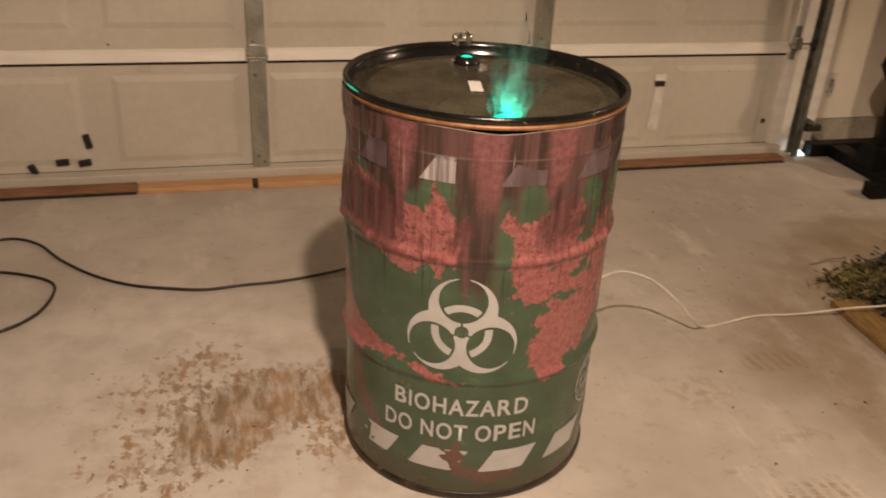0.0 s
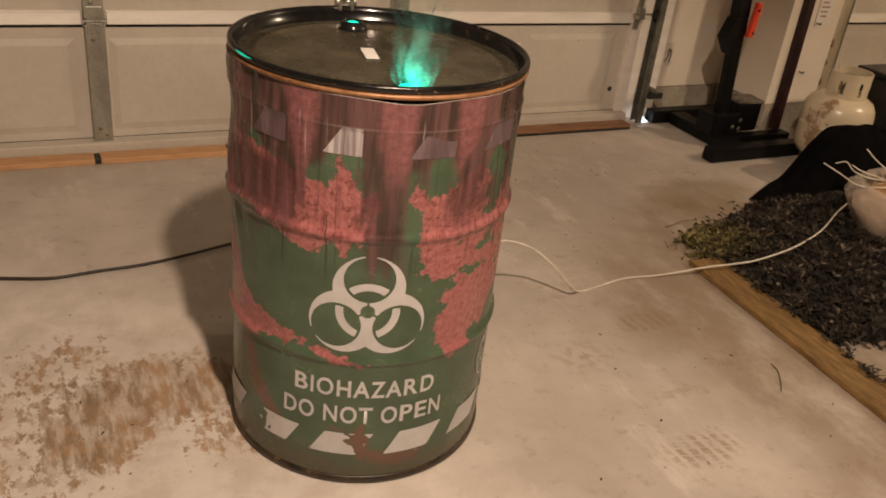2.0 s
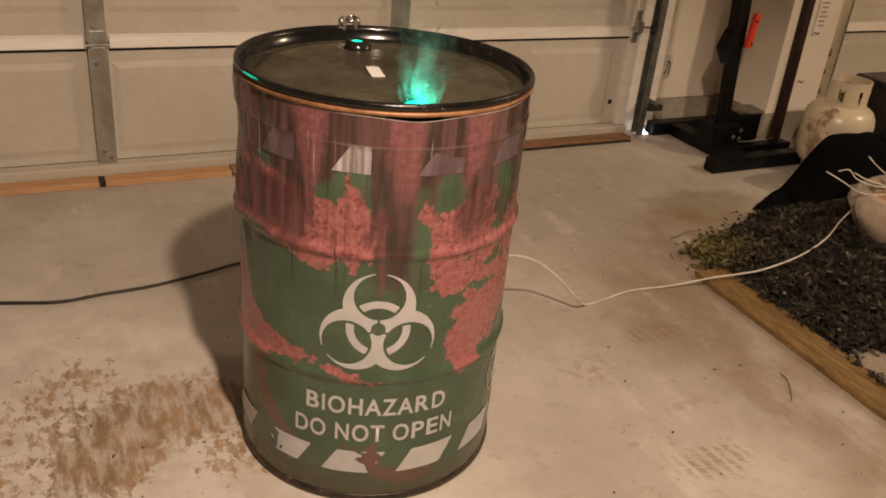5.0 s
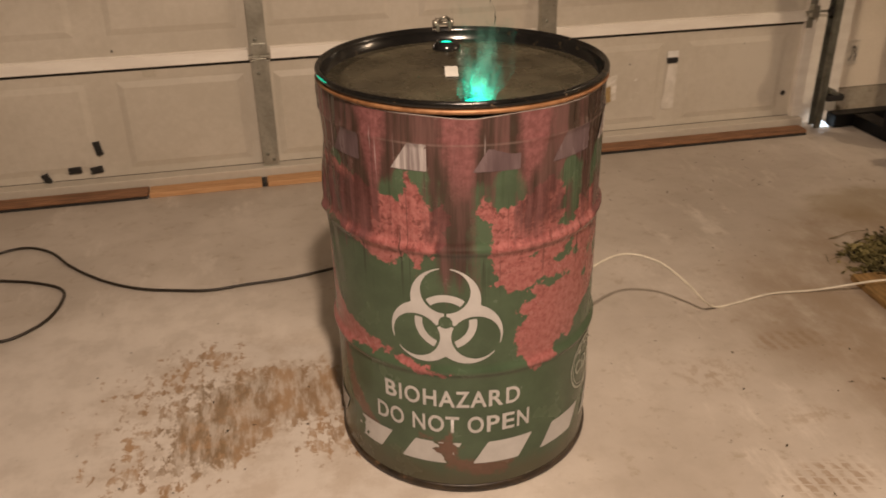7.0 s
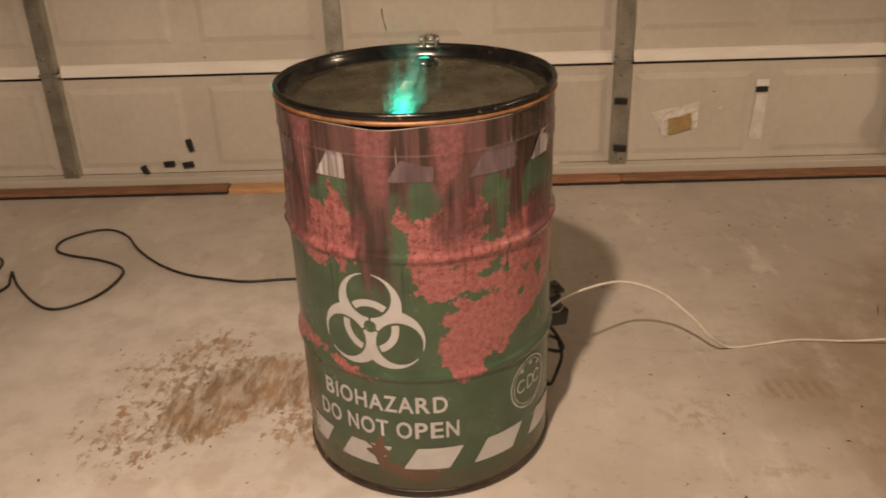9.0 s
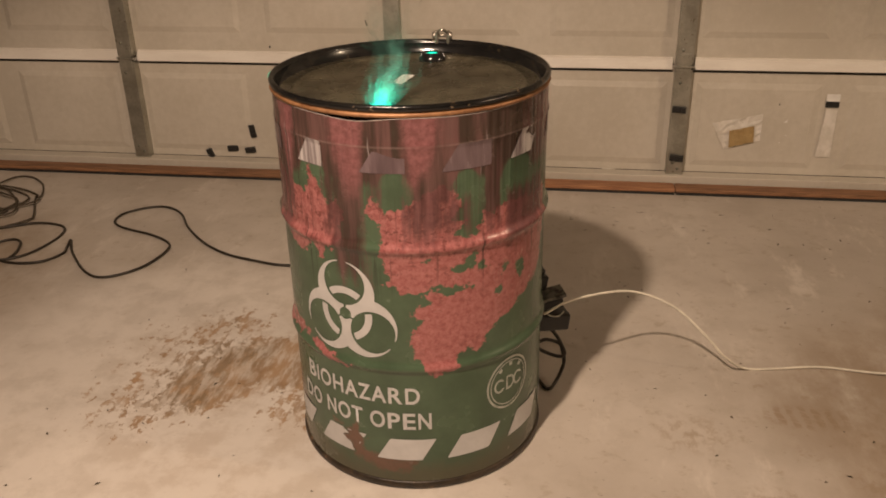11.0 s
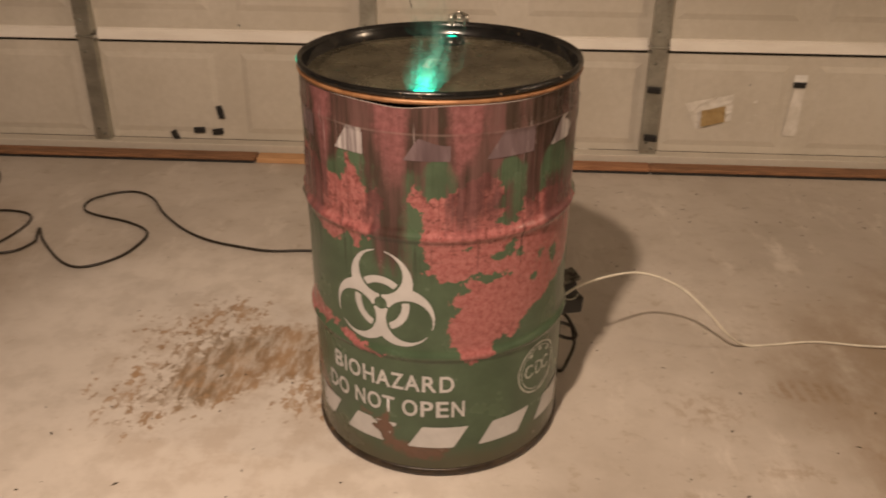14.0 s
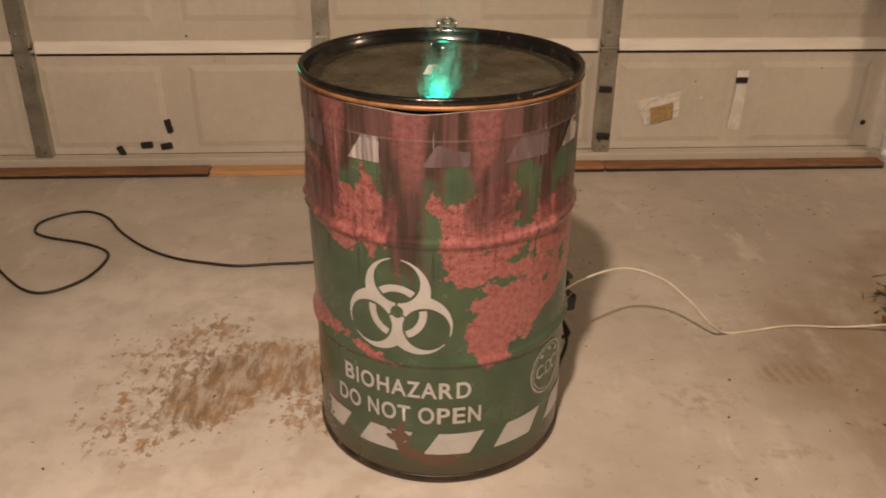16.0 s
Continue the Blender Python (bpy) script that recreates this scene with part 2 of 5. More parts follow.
def spline(pts, n=8):
    """A smooth line through points (Catmull-Rom)."""
    p = [Vector(q) for q in pts]
    p = [2 * p[0] - p[1]] + p + [2 * p[-1] - p[-2]]
    out = []
    for i in range(1, len(p) - 2):
        a, b, c, d = p[i - 1:i + 3]
        for j in range(n):
            t = j / n
            out.append(0.5 * (2 * b + (c - a) * t + (2 * a - 5 * b + 4 * c - d) * t * t + (3 * b - a - 3 * c + d) * t ** 3))
    out.append(p[-2])
    return out


def sweep(pts, r, sides=8, bm=None):
    """A round tube along points; r a number or a function of 0 to 1."""
    bm = bm or bmesh.new()
    rings, up = [], Vector((0, 0, 1))
    for i, p in enumerate(pts):
        d = (Vector(pts[min(i + 1, len(pts) - 1)]) - Vector(pts[max(i - 1, 0)])).normalized()
        a = d.cross(up if abs(d.z) < 0.95 else Vector((1, 0, 0))).normalized()
        b = d.cross(a)
        rr = r(i / max(1, len(pts) - 1)) if callable(r) else r
        rings.append([bm.verts.new(Vector(p) + rr * (math.cos(2 * math.pi * k / sides) * a + math.sin(2 * math.pi * k / sides) * b)) for k in range(sides)])
    for a, b in zip(rings, rings[1:]):
        for k in range(sides):
            bm.faces.new((a[k], a[(k + 1) % sides], b[(k + 1) % sides], b[k]))
    bm.faces.new(rings[0][::-1])
    bm.faces.new(rings[-1])
    return bm


# ---- the garage ----
DOORY = 3.465          # face of the door's panels
XL, XR, YB, ZC = -3.2, 6.4, -4.2, 2.62


def slab(name, lo, hi, mat, label, category):
    c = [(a + b) / 2 for a, b in zip(lo, hi)]
    s = [b - a for a, b in zip(lo, hi)]
    return tagged(link(name, boxed(c, s), mat), label, category, kind="structure")


bm = bmesh.new()
bmesh.ops.create_grid(bm, x_segments=40, y_segments=40, size=0.5, matrix=Matrix.Translation(((XL + XR) / 2, (YB + 4.4) / 2, 0)) @ Matrix.Diagonal((XR - XL, 4.4 - YB, 1, 1)))
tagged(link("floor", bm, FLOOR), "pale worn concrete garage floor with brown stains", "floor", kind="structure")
slab("ceiling", (XL, YB, ZC), (XR, 4.4, ZC + 0.1), CEIL, "plain painted garage ceiling", "ceiling")
slab("wall_south", (XL, YB - 0.12, 0), (XR, YB, ZC), BACKW, "plain unpainted garage wall", "wall")
slab("wall_west", (XL - 0.12, YB, 0), (XL, 3.7, ZC), BACKW, "plain unpainted garage wall", "wall")
slab("wall_east", (XR, YB, 0), (XR + 0.12, 3.7, ZC), BACKW, "plain unpainted garage wall", "wall")
slab("wall_north_left", (XL, 3.50, 0), (-2.26, 3.65, ZC), WALLM, "beige wall beside the garage door", "wall")
slab("wall_north_above", (-2.26, 3.54, 2.14), (2.66, 3.69, ZC), WALLM, "beige wall above the garage door", "wall")


def garage_door(name, x0, x1, first, count, posts, label):
    """A sectional steel door: four stamped sections, rails at the seams, stiles over the gaps between panels."""
    door = empty(name, (0, 0, 0), label, "garage door", kind="structure")
    zs = [0.048, 0.496, 1.04, 1.573, 2.106]
    for i in range(4):
        za, zb = zs[i] + 0.001, zs[i + 1] - 0.002
        pz = (0.07, 0.435) if i == 0 else (za + 0.098, za + 0.46)
        xs = sorted({x0, x1, *[first + 0.593 * k for k in range(count)], *[first + 0.495 + 0.593 * k for k in range(count)]})
        zz = [za, pz[0], pz[1], zb]
        bm = bmesh.new()
        grid = [[bm.verts.new((x, DOORY, z)) for z in zz] for x in xs]
        fields = []
        for a in range(len(xs) - 1):
            for b in range(3):
                f = bm.faces.new((grid[a][b], grid[a + 1][b], grid[a + 1][b + 1], grid[a][b + 1]))
                if b == 1 and any(abs(xs[a] - (first + 0.593 * k)) < 1e-6 for k in range(count)):
                    fields.append(f)
        bmesh.ops.inset_individual(bm, faces=fields, thickness=0.007, depth=-0.006)
        bmesh.ops.inset_individual(bm, faces=fields, thickness=0.012, depth=0.0)
        bmesh.ops.inset_individual(bm, faces=fields, thickness=0.034, depth=0.006)
        # closed back and edges
        r = bmesh.ops.extrude_edge_only(bm, edges=[e for e in bm.edges if e.is_boundary])
        bmesh.ops.translate(bm, vec=(0, 0.045, 0), verts=[v for v in r["geom"] if isinstance(v, bmesh.types.BMVert)])
        bmesh.ops.contextual_create(bm, geom=[e for e in bm.edges if e.is_boundary])
        part("section", bm, DOOR, door)
    edges = [x0] + list(posts) + [x1]
    for z in zs[1:4]:
        for a, b in zip(edges, edges[1:]):
            bm = bmesh.new()
            w = b - a - 0.085
            box(bm, ((a + b) / 2, DOORY - 0.011, z + 0.003), (w, 0.024, 0.040), 0.003, pose(0, 0, 0, -14))
            box(bm, ((a + b) / 2, DOORY - 0.004, z + 0.027), (w, 0.012, 0.008), 0.002)
            part("rail", bm, RAIL, door, "seam rail, whitened for the lamp light on its slant")
            part("gap_strip", boxed(((a + b) / 2, DOORY - 0.001, z - 0.023), (b - a - 0.08, 0.006, 0.010)), BLACKR, door, "dark gap under the rail")
    for p in posts:
        for i in range(4):
            lo, hi = (0.045, zs[1] - 0.012) if i == 0 else (zs[i] + 0.012, zs[i + 1] - 0.012)
            bm = bmesh.new()
            # a hat channel: web and two returns
            box(bm, (p, DOORY - 0.043, (lo + hi) / 2), (0.066, 0.003, hi - lo), 0.001)
            for sx in (-1, 1):
                box(bm, (p + sx * 0.0315, DOORY - 0.022, (lo + hi) / 2), (0.003, 0.040, hi - lo))
            stile = part("stile", bm, GALV, door, "dull galvanised stile")
            for zz in (lo + 0.03, lo + 0.055, hi - 0.03, hi - 0.05):
                bm = bmesh.new()
                lathe([(0.0, -0.004), (0.006, -0.004), (0.007, 0.0), (0.0, 0.003)], 10, bm)
                bm.transform(Matrix.Translation((p + (0.012 if zz < lo + 0.04 else -0.010), DOORY - 0.046, zz)) @ pose(0, 0, 0, 90))
                part("bolt", bm, GALV_DARK, stile)
        for z in zs[1:4]:
            bm = bmesh.new()
            lathe([(0.0, -0.038), (0.006, -0.038), (0.006, 0.038), (0.0, 0.038)], 10, bm)
            bm.transform(Matrix.Translation((p, DOORY - 0.047, z + 0.002)) @ pose(0, 0, 0, 0, 90))
            for dz in (-0.028, 0.03):
                box(bm, (p, DOORY - 0.046, z + dz), (0.052, 0.004, 0.048), 0.0015)
            part("hinge", bm, GALV, door, "galvanised hinge")
    return door


door_1 = garage_door("door_1", -2.2, 2.6, 0.217 - 4 * 0.593, 8, (-1.0, 0.180, 1.350), "closed beige sectional garage door with stamped panels")
part("end_stile", boxed((2.575, DOORY - 0.012, 1.07), (0.05, 0.028, 2.06), 0.003), RAIL, door_1)
part("bottom_seal", boxed((0.2, DOORY + 0.03, 0.022), (4.78, 0.03, 0.04), 0.006), BLACKR, door_1, "black rubber seal")




def board(x0, x1, h, mat, label, strip=False):
    z0 = 0.009 if strip else 0.0
    ob = link("board", boxed(((x0 + x1) / 2, 3.350, z0 + h / 2), (x1 - x0, 0.070, h), 0.003), mat)
    tagged(ob, label, "board", "boards along the door")
    if strip:
        part("rubber_strip", boxed(((x0 + x1) / 2, 3.349, 0.0045), (x1 - x0 - 0.004, 0.078, 0.009), 0.002), BLACKR, ob, "black rubber strip")


board(-2.2, -0.305, 0.015, OLDWOOD, "old dark brown board lying against the garage door", True)
board(-0.30, 0.134, 0.022, PINE, "fresh orange pine board lying against the garage door")
board(0.156, 0.62, 0.022, PINE, "fresh orange pine board lying against the garage door")
board(0.624, 1.349, 0.016, REDWOOD, "reddish brown board lying against the garage door", True)
board(1.352, 2.56, 0.015, OLDWOOD, "brown weathered board lying against the garage door", True)
part("bottom_rail", boxed((0.2, 3.432, 0.026), (4.78, 0.062, 0.045), 0.004), DOOR, door_1)
part("wood_scrap", boxed((0.145, 3.350, 0.010), (0.02, 0.066, 0.018), 0.003), BLACKR, door_1, "dark scrap in the board's joint")

# ---- the drum ----
CX, CY, RAD, TH0 = 0.578, 1.741, 0.2885, radians(-110.3)
WRAP_R = 0.2915


def hoop(z):
    """How far the rolling hoops stand out at height z."""
    h = 0.0
    for zc in (0.592, 0.318):
        h += 0.0082 * math.exp(-((z - zc) / 0.0095) ** 2)
    h += 0.002 * math.exp(-((z - 0.805) / 0.006) ** 2)
    return h


def on_drum(u, z, off=0.0):
    """The place on the wrap, u metres round from the symbol's middle (local to the drum)."""
    a = TH0 + u / 0.291
    r = WRAP_R + hoop(z) + off
    return Vector((r * math.cos(a), r * math.sin(a), z))


def outline(pts):
    """Edges of a closed outline, as two arrays."""
    a = np.array(pts, float)
    return a, np.roll(a, -1, 0)


def inside_by(pts, x, y):
    """Signed distance of points to a closed outline: positive inside."""
    a, b = outline(pts)
    x, y = np.asarray(x, float), np.asarray(y, float)
    best, odd = np.full(x.shape, 9.0), np.zeros(x.shape, bool)
    for (ax, ay), (bx, by) in zip(a, b):
        ex, ey = bx - ax, by - ay
        t = np.clip(((x - ax) * ex + (y - ay) * ey) / (ex * ex + ey * ey + 1e-12), 0, 1)
        best = np.minimum(best, np.hypot(x - ax - t * ex, y - ay - t * ey))
        odd ^= ((ay > y) != (by > y)) & (x < ex * (y - ay) / (by - ay + 1e-12) + ax)
    return np.where(odd, best, -best)


# the printed rust: outlines in metres round the drum from the symbol's middle, and over the floor
RUST_LEFT = [(-0.13, 0.70), (-0.105, 0.69), (-0.087, 0.685), (-0.077, 0.72), (-0.070, 0.748), (-0.060, 0.72), (-0.045, 0.70), (-0.02, 0.685), (0.0, 0.69), (0.01, 0.65), (0.004, 0.61), (-0.015, 0.60), (-0.022, 0.572),
             (-0.04, 0.585), (-0.052, 0.540), (-0.062, 0.552), (-0.075, 0.585), (-0.095, 0.552), (-0.12, 0.543), (-0.15, 0.555), (-0.19, 0.572), (-0.25, 0.595), (-0.31, 0.60), (-0.36, 0.58), (-0.42, 0.60), (-0.42, 0.73), (-0.33, 0.74), (-0.25, 0.73), (-0.19, 0.72)]
RUST_RIGHT = [(0.055, 0.67), (0.075, 0.70), (0.10, 0.675), (0.135, 0.68), (0.165, 0.70), (0.21, 0.72), (0.26, 0.68), (0.225, 0.655), (0.26, 0.645), (0.235, 0.615), (0.285, 0.61), (0.30, 0.655), (0.36, 0.665), (0.42, 0.655), (0.51, 0.66),
              (0.52, 0.55), (0.49, 0.47), (0.44, 0.45), (0.385, 0.42), (0.345, 0.40), (0.305, 0.375), (0.285, 0.335), (0.265, 0.36), (0.24, 0.345), (0.235, 0.31), (0.19, 0.298), (0.165, 0.315), (0.15, 0.345), (0.135, 0.385), (0.15, 0.405),
              (0.165, 0.43), (0.138, 0.443), (0.15, 0.46), (0.185, 0.475), (0.17, 0.492), (0.125, 0.50), (0.09, 0.515), (0.105, 0.53), (0.10, 0.555), (0.085, 0.59), (0.095, 0.625), (0.085, 0.65)]
RUST_SWEEP = [(-0.42, 0.50), (-0.34, 0.50), (-0.315, 0.45), (-0.295, 0.41), (-0.25, 0.383), (-0.20, 0.368), (-0.155, 0.362), (-0.115, 0.356), (-0.12, 0.338), (-0.16, 0.337), (-0.20, 0.327), (-0.25, 0.317), (-0.29, 0.30), (-0.34, 0.29), (-0.42, 0.29)]
RUST_TAIL = [(-0.115, 0.342), (-0.08, 0.336), (-0.03, 0.326), (0.010, 0.318), (-0.01, 0.304), (-0.05, 0.309), (-0.09, 0.318)]
RUST_FOOT = [(-0.058, 0.152), (-0.02, 0.137), (-0.004, 0.140), (0.0, 0.168), (0.012, 0.166), (0.012, 0.140), (0.032, 0.124), (0.016, 0.105), (0.045, 0.085), (0.09, 0.087), (0.15, 0.078), (0.12, 0.045), (0.05, 0.045), (-0.002, 0.072), (-0.014, 0.100), (-0.045, 0.118), (-0.022, 0.126)]
RUST_SLANT = [(-0.31, 0.31), (-0.272, 0.30), (-0.245, 0.24), (-0.205, 0.18), (-0.17, 0.135), (-0.20, 0.125), (-0.255, 0.165), (-0.285, 0.23)]
PINK_WEDGES = [[(-0.190, 0.90), (-0.100, 0.90), (-0.112, 0.80), (-0.128, 0.71), (-0.150, 0.68), (-0.168, 0.75)], [(-0.012, 0.90), (0.076, 0.90), (0.064, 0.79), (0.048, 0.70), (0.018, 0.68), (0.002, 0.77)],
               [(0.130, 0.90), (0.214, 0.90), (0.200, 0.81), (0.172, 0.73), (0.148, 0.67), (0.136, 0.77)], [(-0.36, 0.90), (-0.29, 0.90), (-0.305, 0.75), (-0.33, 0.70)], [(0.50, 0.90), (0.58, 0.90), (0.55, 0.76), (0.53, 0.70), (0.51, 0.77)],
               [(-0.63, 0.90), (-0.54, 0.90), (-0.57, 0.74), (-0.59, 0.70)], [(0.70, 0.90), (0.78, 0.90), (0.74, 0.72)]]
# clear green patches in the dark belt
WINDOWS = ((-0.062, 0.722, 0.042, 0.048, 0.1), (0.118, 0.712, 0.034, 0.052, 0.1), (0.262, 0.710, 0.038, 0.048, 0.26), (0.388, 0.705, 0.060, 0.062, 0.34), (-0.26, 0.72, 0.03, 0.04, 0.3))
GREEN_HOLES = ((0.272, 0.558, 0.011, 0.017), (0.293, 0.540, 0.012, 0.009), (0.246, 0.541, 0.014, 0.009), (0.228, 0.497, 0.042, 0.009), (0.352, 0.522, 0.010, 0.012), (0.180, 0.566, 0.010, 0.008), (0.335, 0.470, 0.008, 0.006), (0.40, 0.50, 0.012, 0.016))
# dark runs printed over it: from, to (round the drum), foot, top, strength
SOOT = ((-0.205, -0.130, 0.63, 0.76, 0.9), (-0.036, 0.004, 0.60, 0.77, 0.8), (-0.022, 0.062, 0.50, 0.77, 0.76), (0.060, 0.096, 0.68, 0.77, 0.75), (0.150, 0.212, 0.62, 0.79, 0.95), (0.185, 0.232, 0.65, 0.77, 0.85), (0.130, 0.275, 0.595, 0.705, 0.68),
        (0.292, 0.340, 0.62, 0.80, 0.85), (0.35, 0.50, 0.56, 0.70, 0.72), (-0.42, -0.14, 0.58, 0.72, 0.82), (-0.11, -0.05, 0.60, 0.66, 0.30))


def rust_depth(x, y):
    """How far inside the printed rust a place on the wrap lies."""
    d = np.full(np.shape(x), -9.0)
    for pts in [RUST_LEFT, RUST_RIGHT, RUST_SWEEP, RUST_TAIL]:
        d = np.maximum(d, inside_by(pts, x, y))
    for cx, cy, rx, ry in GREEN_HOLES:
        d = np.minimum(d, (np.hypot((x - cx) / rx, (y - cy) / ry) - 1) * min(rx, ry))
    return d


def soot_depth(x, y):
    """Strength, 0 to 1, of the dark runs at a place on the wrap."""
    m = 0.92 * np.clip((y - 0.685) / 0.06, 0, 1)
    for cx, cy, rx, ry, least in WINDOWS:
        m = np.minimum(m, least + np.clip((np.hypot((x - cx) / rx, (y - cy) / ry) - 0.75) / 0.4, 0, 1))
    for a, b, lo, hi, k in SOOT:
        soft = np.minimum(np.minimum((x - a), (b - x)) / 0.018, np.minimum((y - lo) / 0.06, (hi - y) / 0.03)) * 0.5 + 0.5
        m = np.maximum(m, k * np.clip(soft, 0, 1))
    return m


def pink_depth(x, y):
    """How far inside a pink band of the upper belt a place lies."""
    return np.max([inside_by(pts, x, y) for pts in PINK_WEDGES], axis=0)


def printed_wrap():
    k = Mat("printed_vinyl")

    def field(name):
        a = k.n.new("ShaderNodeAttribute")
        a.attribute_name = name
        return a.outputs["Fac"]
    uv = k.coord("UV")
    z = k.xyz(uv)[1]
    n1, n2, n3 = k.noise(uv, 26, 5, 0.7), k.noise(uv, 80, 4, 0.7), k.noise(uv, 9, 4, 0.6)
    drip = k.noise(k.scaled(uv, (1, 0.05, 1)), 62, 4, 0.65)
    broad = k.noise(k.scaled(uv, (1, 0.10, 1)), 30, 3, 0.55)
    rag = k.math("ADD", k.math("MULTIPLY_ADD", n1, 0.062, -0.031), k.math("MULTIPLY_ADD", n2, 0.024, -0.012))
    red = k.step(k.math("ADD", field("rust"), rag), -0.0012, 0.0022)
    green = k.mix(k.step(n3, 0.35, 0.65), (0.056, 0.089, 0.052), (0.078, 0.122, 0.072))
    green = k.mix(k.math("MULTIPLY", k.step(n2, 0.55, 0.72), 0.35), green, (0.085, 0.105, 0.075))
    # thin dark threads running down over the green
    thread = k.math("MULTIPLY", k.step(k.noise(k.scaled(uv, (1, 0.025, 1)), 120, 2, 0.5), 0.60, 0.68), k.math("MULTIPLY", k.step(z, 0.44, 0.60), k.step(broad, 0.42, 0.60)))
    salmon = k.mix(k.step(n2, 0.3, 0.7), (0.28, 0.088, 0.084), (0.43, 0.168, 0.162))
    pits = k.step(k.math("ADD", k.noise(uv, 58, 5, 0.75), k.math("MULTIPLY", k.step(z, 0.44, 0.66), 0.05)), 0.56, 0.66)
    salmon = k.mix(k.math("MULTIPLY", pits, k.math("MULTIPLY_ADD", k.step(z, 0.44, 0.62), 0.50, 0.25)), salmon, (0.125, 0.038, 0.034))
    salmon = k.mix(k.math("MULTIPLY", k.step(n1, 0.54, 0.68), 0.40), salmon, (0.17, 0.052, 0.046))
    col = k.mix(red, green, salmon)
    col = k.mix(k.math("MULTIPLY", thread, 0.75), col, (0.022, 0.020, 0.016))
    # dark plum runs from the top, streaked
    soot = k.math("ADD", field("soot"), k.math("ADD", k.math("MULTIPLY_ADD", drip, 0.9, -0.45), k.math("MULTIPLY_ADD", broad, 0.7, -0.35)))
    soot = k.math("ADD", soot, k.math("MULTIPLY_ADD", n1, 0.6, -0.30))
    plum = k.mix(k.step(k.math("ADD", k.math("MULTIPLY", broad, 0.6), k.math("MULTIPLY", drip, 0.4)), 0.40, 0.60), (0.046, 0.019, 0.018), (0.145, 0.064, 0.066))
    col = k.mix(k.math("MULTIPLY", k.step(soot, 0.30, 0.72), 0.86), col, plum)
    pink = k.math("ADD", field("pink"), k.math("ADD", k.math("MULTIPLY_ADD", broad, 0.050, -0.025), k.math("MULTIPLY_ADD", n1, 0.030, -0.015)))
    rose = k.mix(k.step(n2, 0.3, 0.7), (0.170, 0.064, 0.066), (0.285, 0.118, 0.122))
    rose = k.mix(k.math("MULTIPLY", k.step(drip, 0.52, 0.64), 0.45), rose, (0.105, 0.048, 0.050))
    col = k.mix(k.math("MULTIPLY", k.math("MULTIPLY", k.step(pink, -0.012, 0.016), k.step(z, 0.66, 0.76)), 0.88), col, rose)
    # brown smears at the lower edge
    smear = k.math("ADD", field("slant"), k.math("MULTIPLY_ADD", n1, 0.07, -0.035))
    brown = k.mix(n2, (0.125, 0.050, 0.036), (0.225, 0.105, 0.080))
    col = k.mix(k.math("MULTIPLY", k.step(smear, -0.006, 0.008), 0.78), col, brown)
    grime = k.step(k.math("MULTIPLY_ADD", z, -1.0, k.math("MULTIPLY", n3, 0.16)), -0.03, 0.05)
    col = k.mix(k.math("MULTIPLY", grime, 0.6), col, (0.082, 0.052, 0.030))
    # thin pale scratches in the print of the upper belt
    nick = k.step(k.noise(k.scaled(uv, (1, 0.03, 1)), 95, 2, 0.5), 0.64, 0.72)
    nick = k.math("MULTIPLY", nick, k.math("MULTIPLY", k.step(z, 0.70, 0.76), k.math("SUBTRACT", 1.0, k.step(z, 0.79, 0.83))))
    col = k.mix(k.math("MULTIPLY", nick, 0.60), col, (0.50, 0.44, 0.45))
    ln = k.math("MULTIPLY", k.step(z, 0.800, 0.803), k.math("SUBTRACT", 1.0, k.step(z, 0.804, 0.807)))
    col = k.mix(k.math("MULTIPLY", k.math("MULTIPLY", ln, k.step(n3, 0.3, 0.6)), 0.30), col, (0.36, 0.26, 0.24))
    wav = k.noise(k.scaled(uv, (1, 0.05, 1)), 34, 2, 0.5)
    k.bump(k.math("MULTIPLY", wav, k.step(z, 0.40, 0.8)), 1.0, 0.008)
    return k.set(color=col, rough=k.math("MULTIPLY_ADD", n3, 0.14, 0.19), spec=0.5)


PRINT = printed_wrap()
INK = worn("white_print", (0.50, 0.49, 0.485), (0.58, 0.57, 0.565), 12, 0.48, 0, 0.02, rough_var=0.06)
INK_DIM = worn("faded_violet_print", (0.10, 0.066, 0.073), (0.175, 0.125, 0.135), 24, 0.25, 0, 0.02, (1, 1, 0.15))
INK_SEAL = worn("thin_grey_print", (0.33, 0.35, 0.30), (0.48, 0.50, 0.44), 50, 0.3, 0, 0.02)
FOOTM = worn("scuffed_foot_rim", (0.012, 0.009, 0.006), (0.055, 0.036, 0.020), 16, 0.42, 0, 0.3, speck=(0.16, 0.10, 0.055))


def lid_paint():
    """Black enamel under dust: smears, pale scratches and rubbed rings."""
    k = Mat("dusty_black_lid")
    v = k.coord()
    big, mid, fine = k.noise(v, 6, 5, 0.6), k.noise(v, 13, 5, 0.65), k.noise(v, 110, 3, 0.6)
    col = k.mix(k.step(big, 0.34, 0.66), (0.036, 0.031, 0.020), (0.078, 0.068, 0.045))
    col = k.mix(k.math("MULTIPLY", k.step(mid, 0.52, 0.70), 0.5), col, (0.110, 0.098, 0.068))
    col = k.mix(k.math("MULTIPLY", k.step(k.noise(v, 38, 4, 0.75), 0.62, 0.70), 0.5), col, (0.015, 0.013, 0.010))
    k.bump(k.math("ADD", k.math("MULTIPLY", fine, 0.5), big), 0.12, 0.002)
    return k.set(color=col, rough=k.math("MULTIPLY_ADD", mid, 0.34, 0.10), spec=0.5)


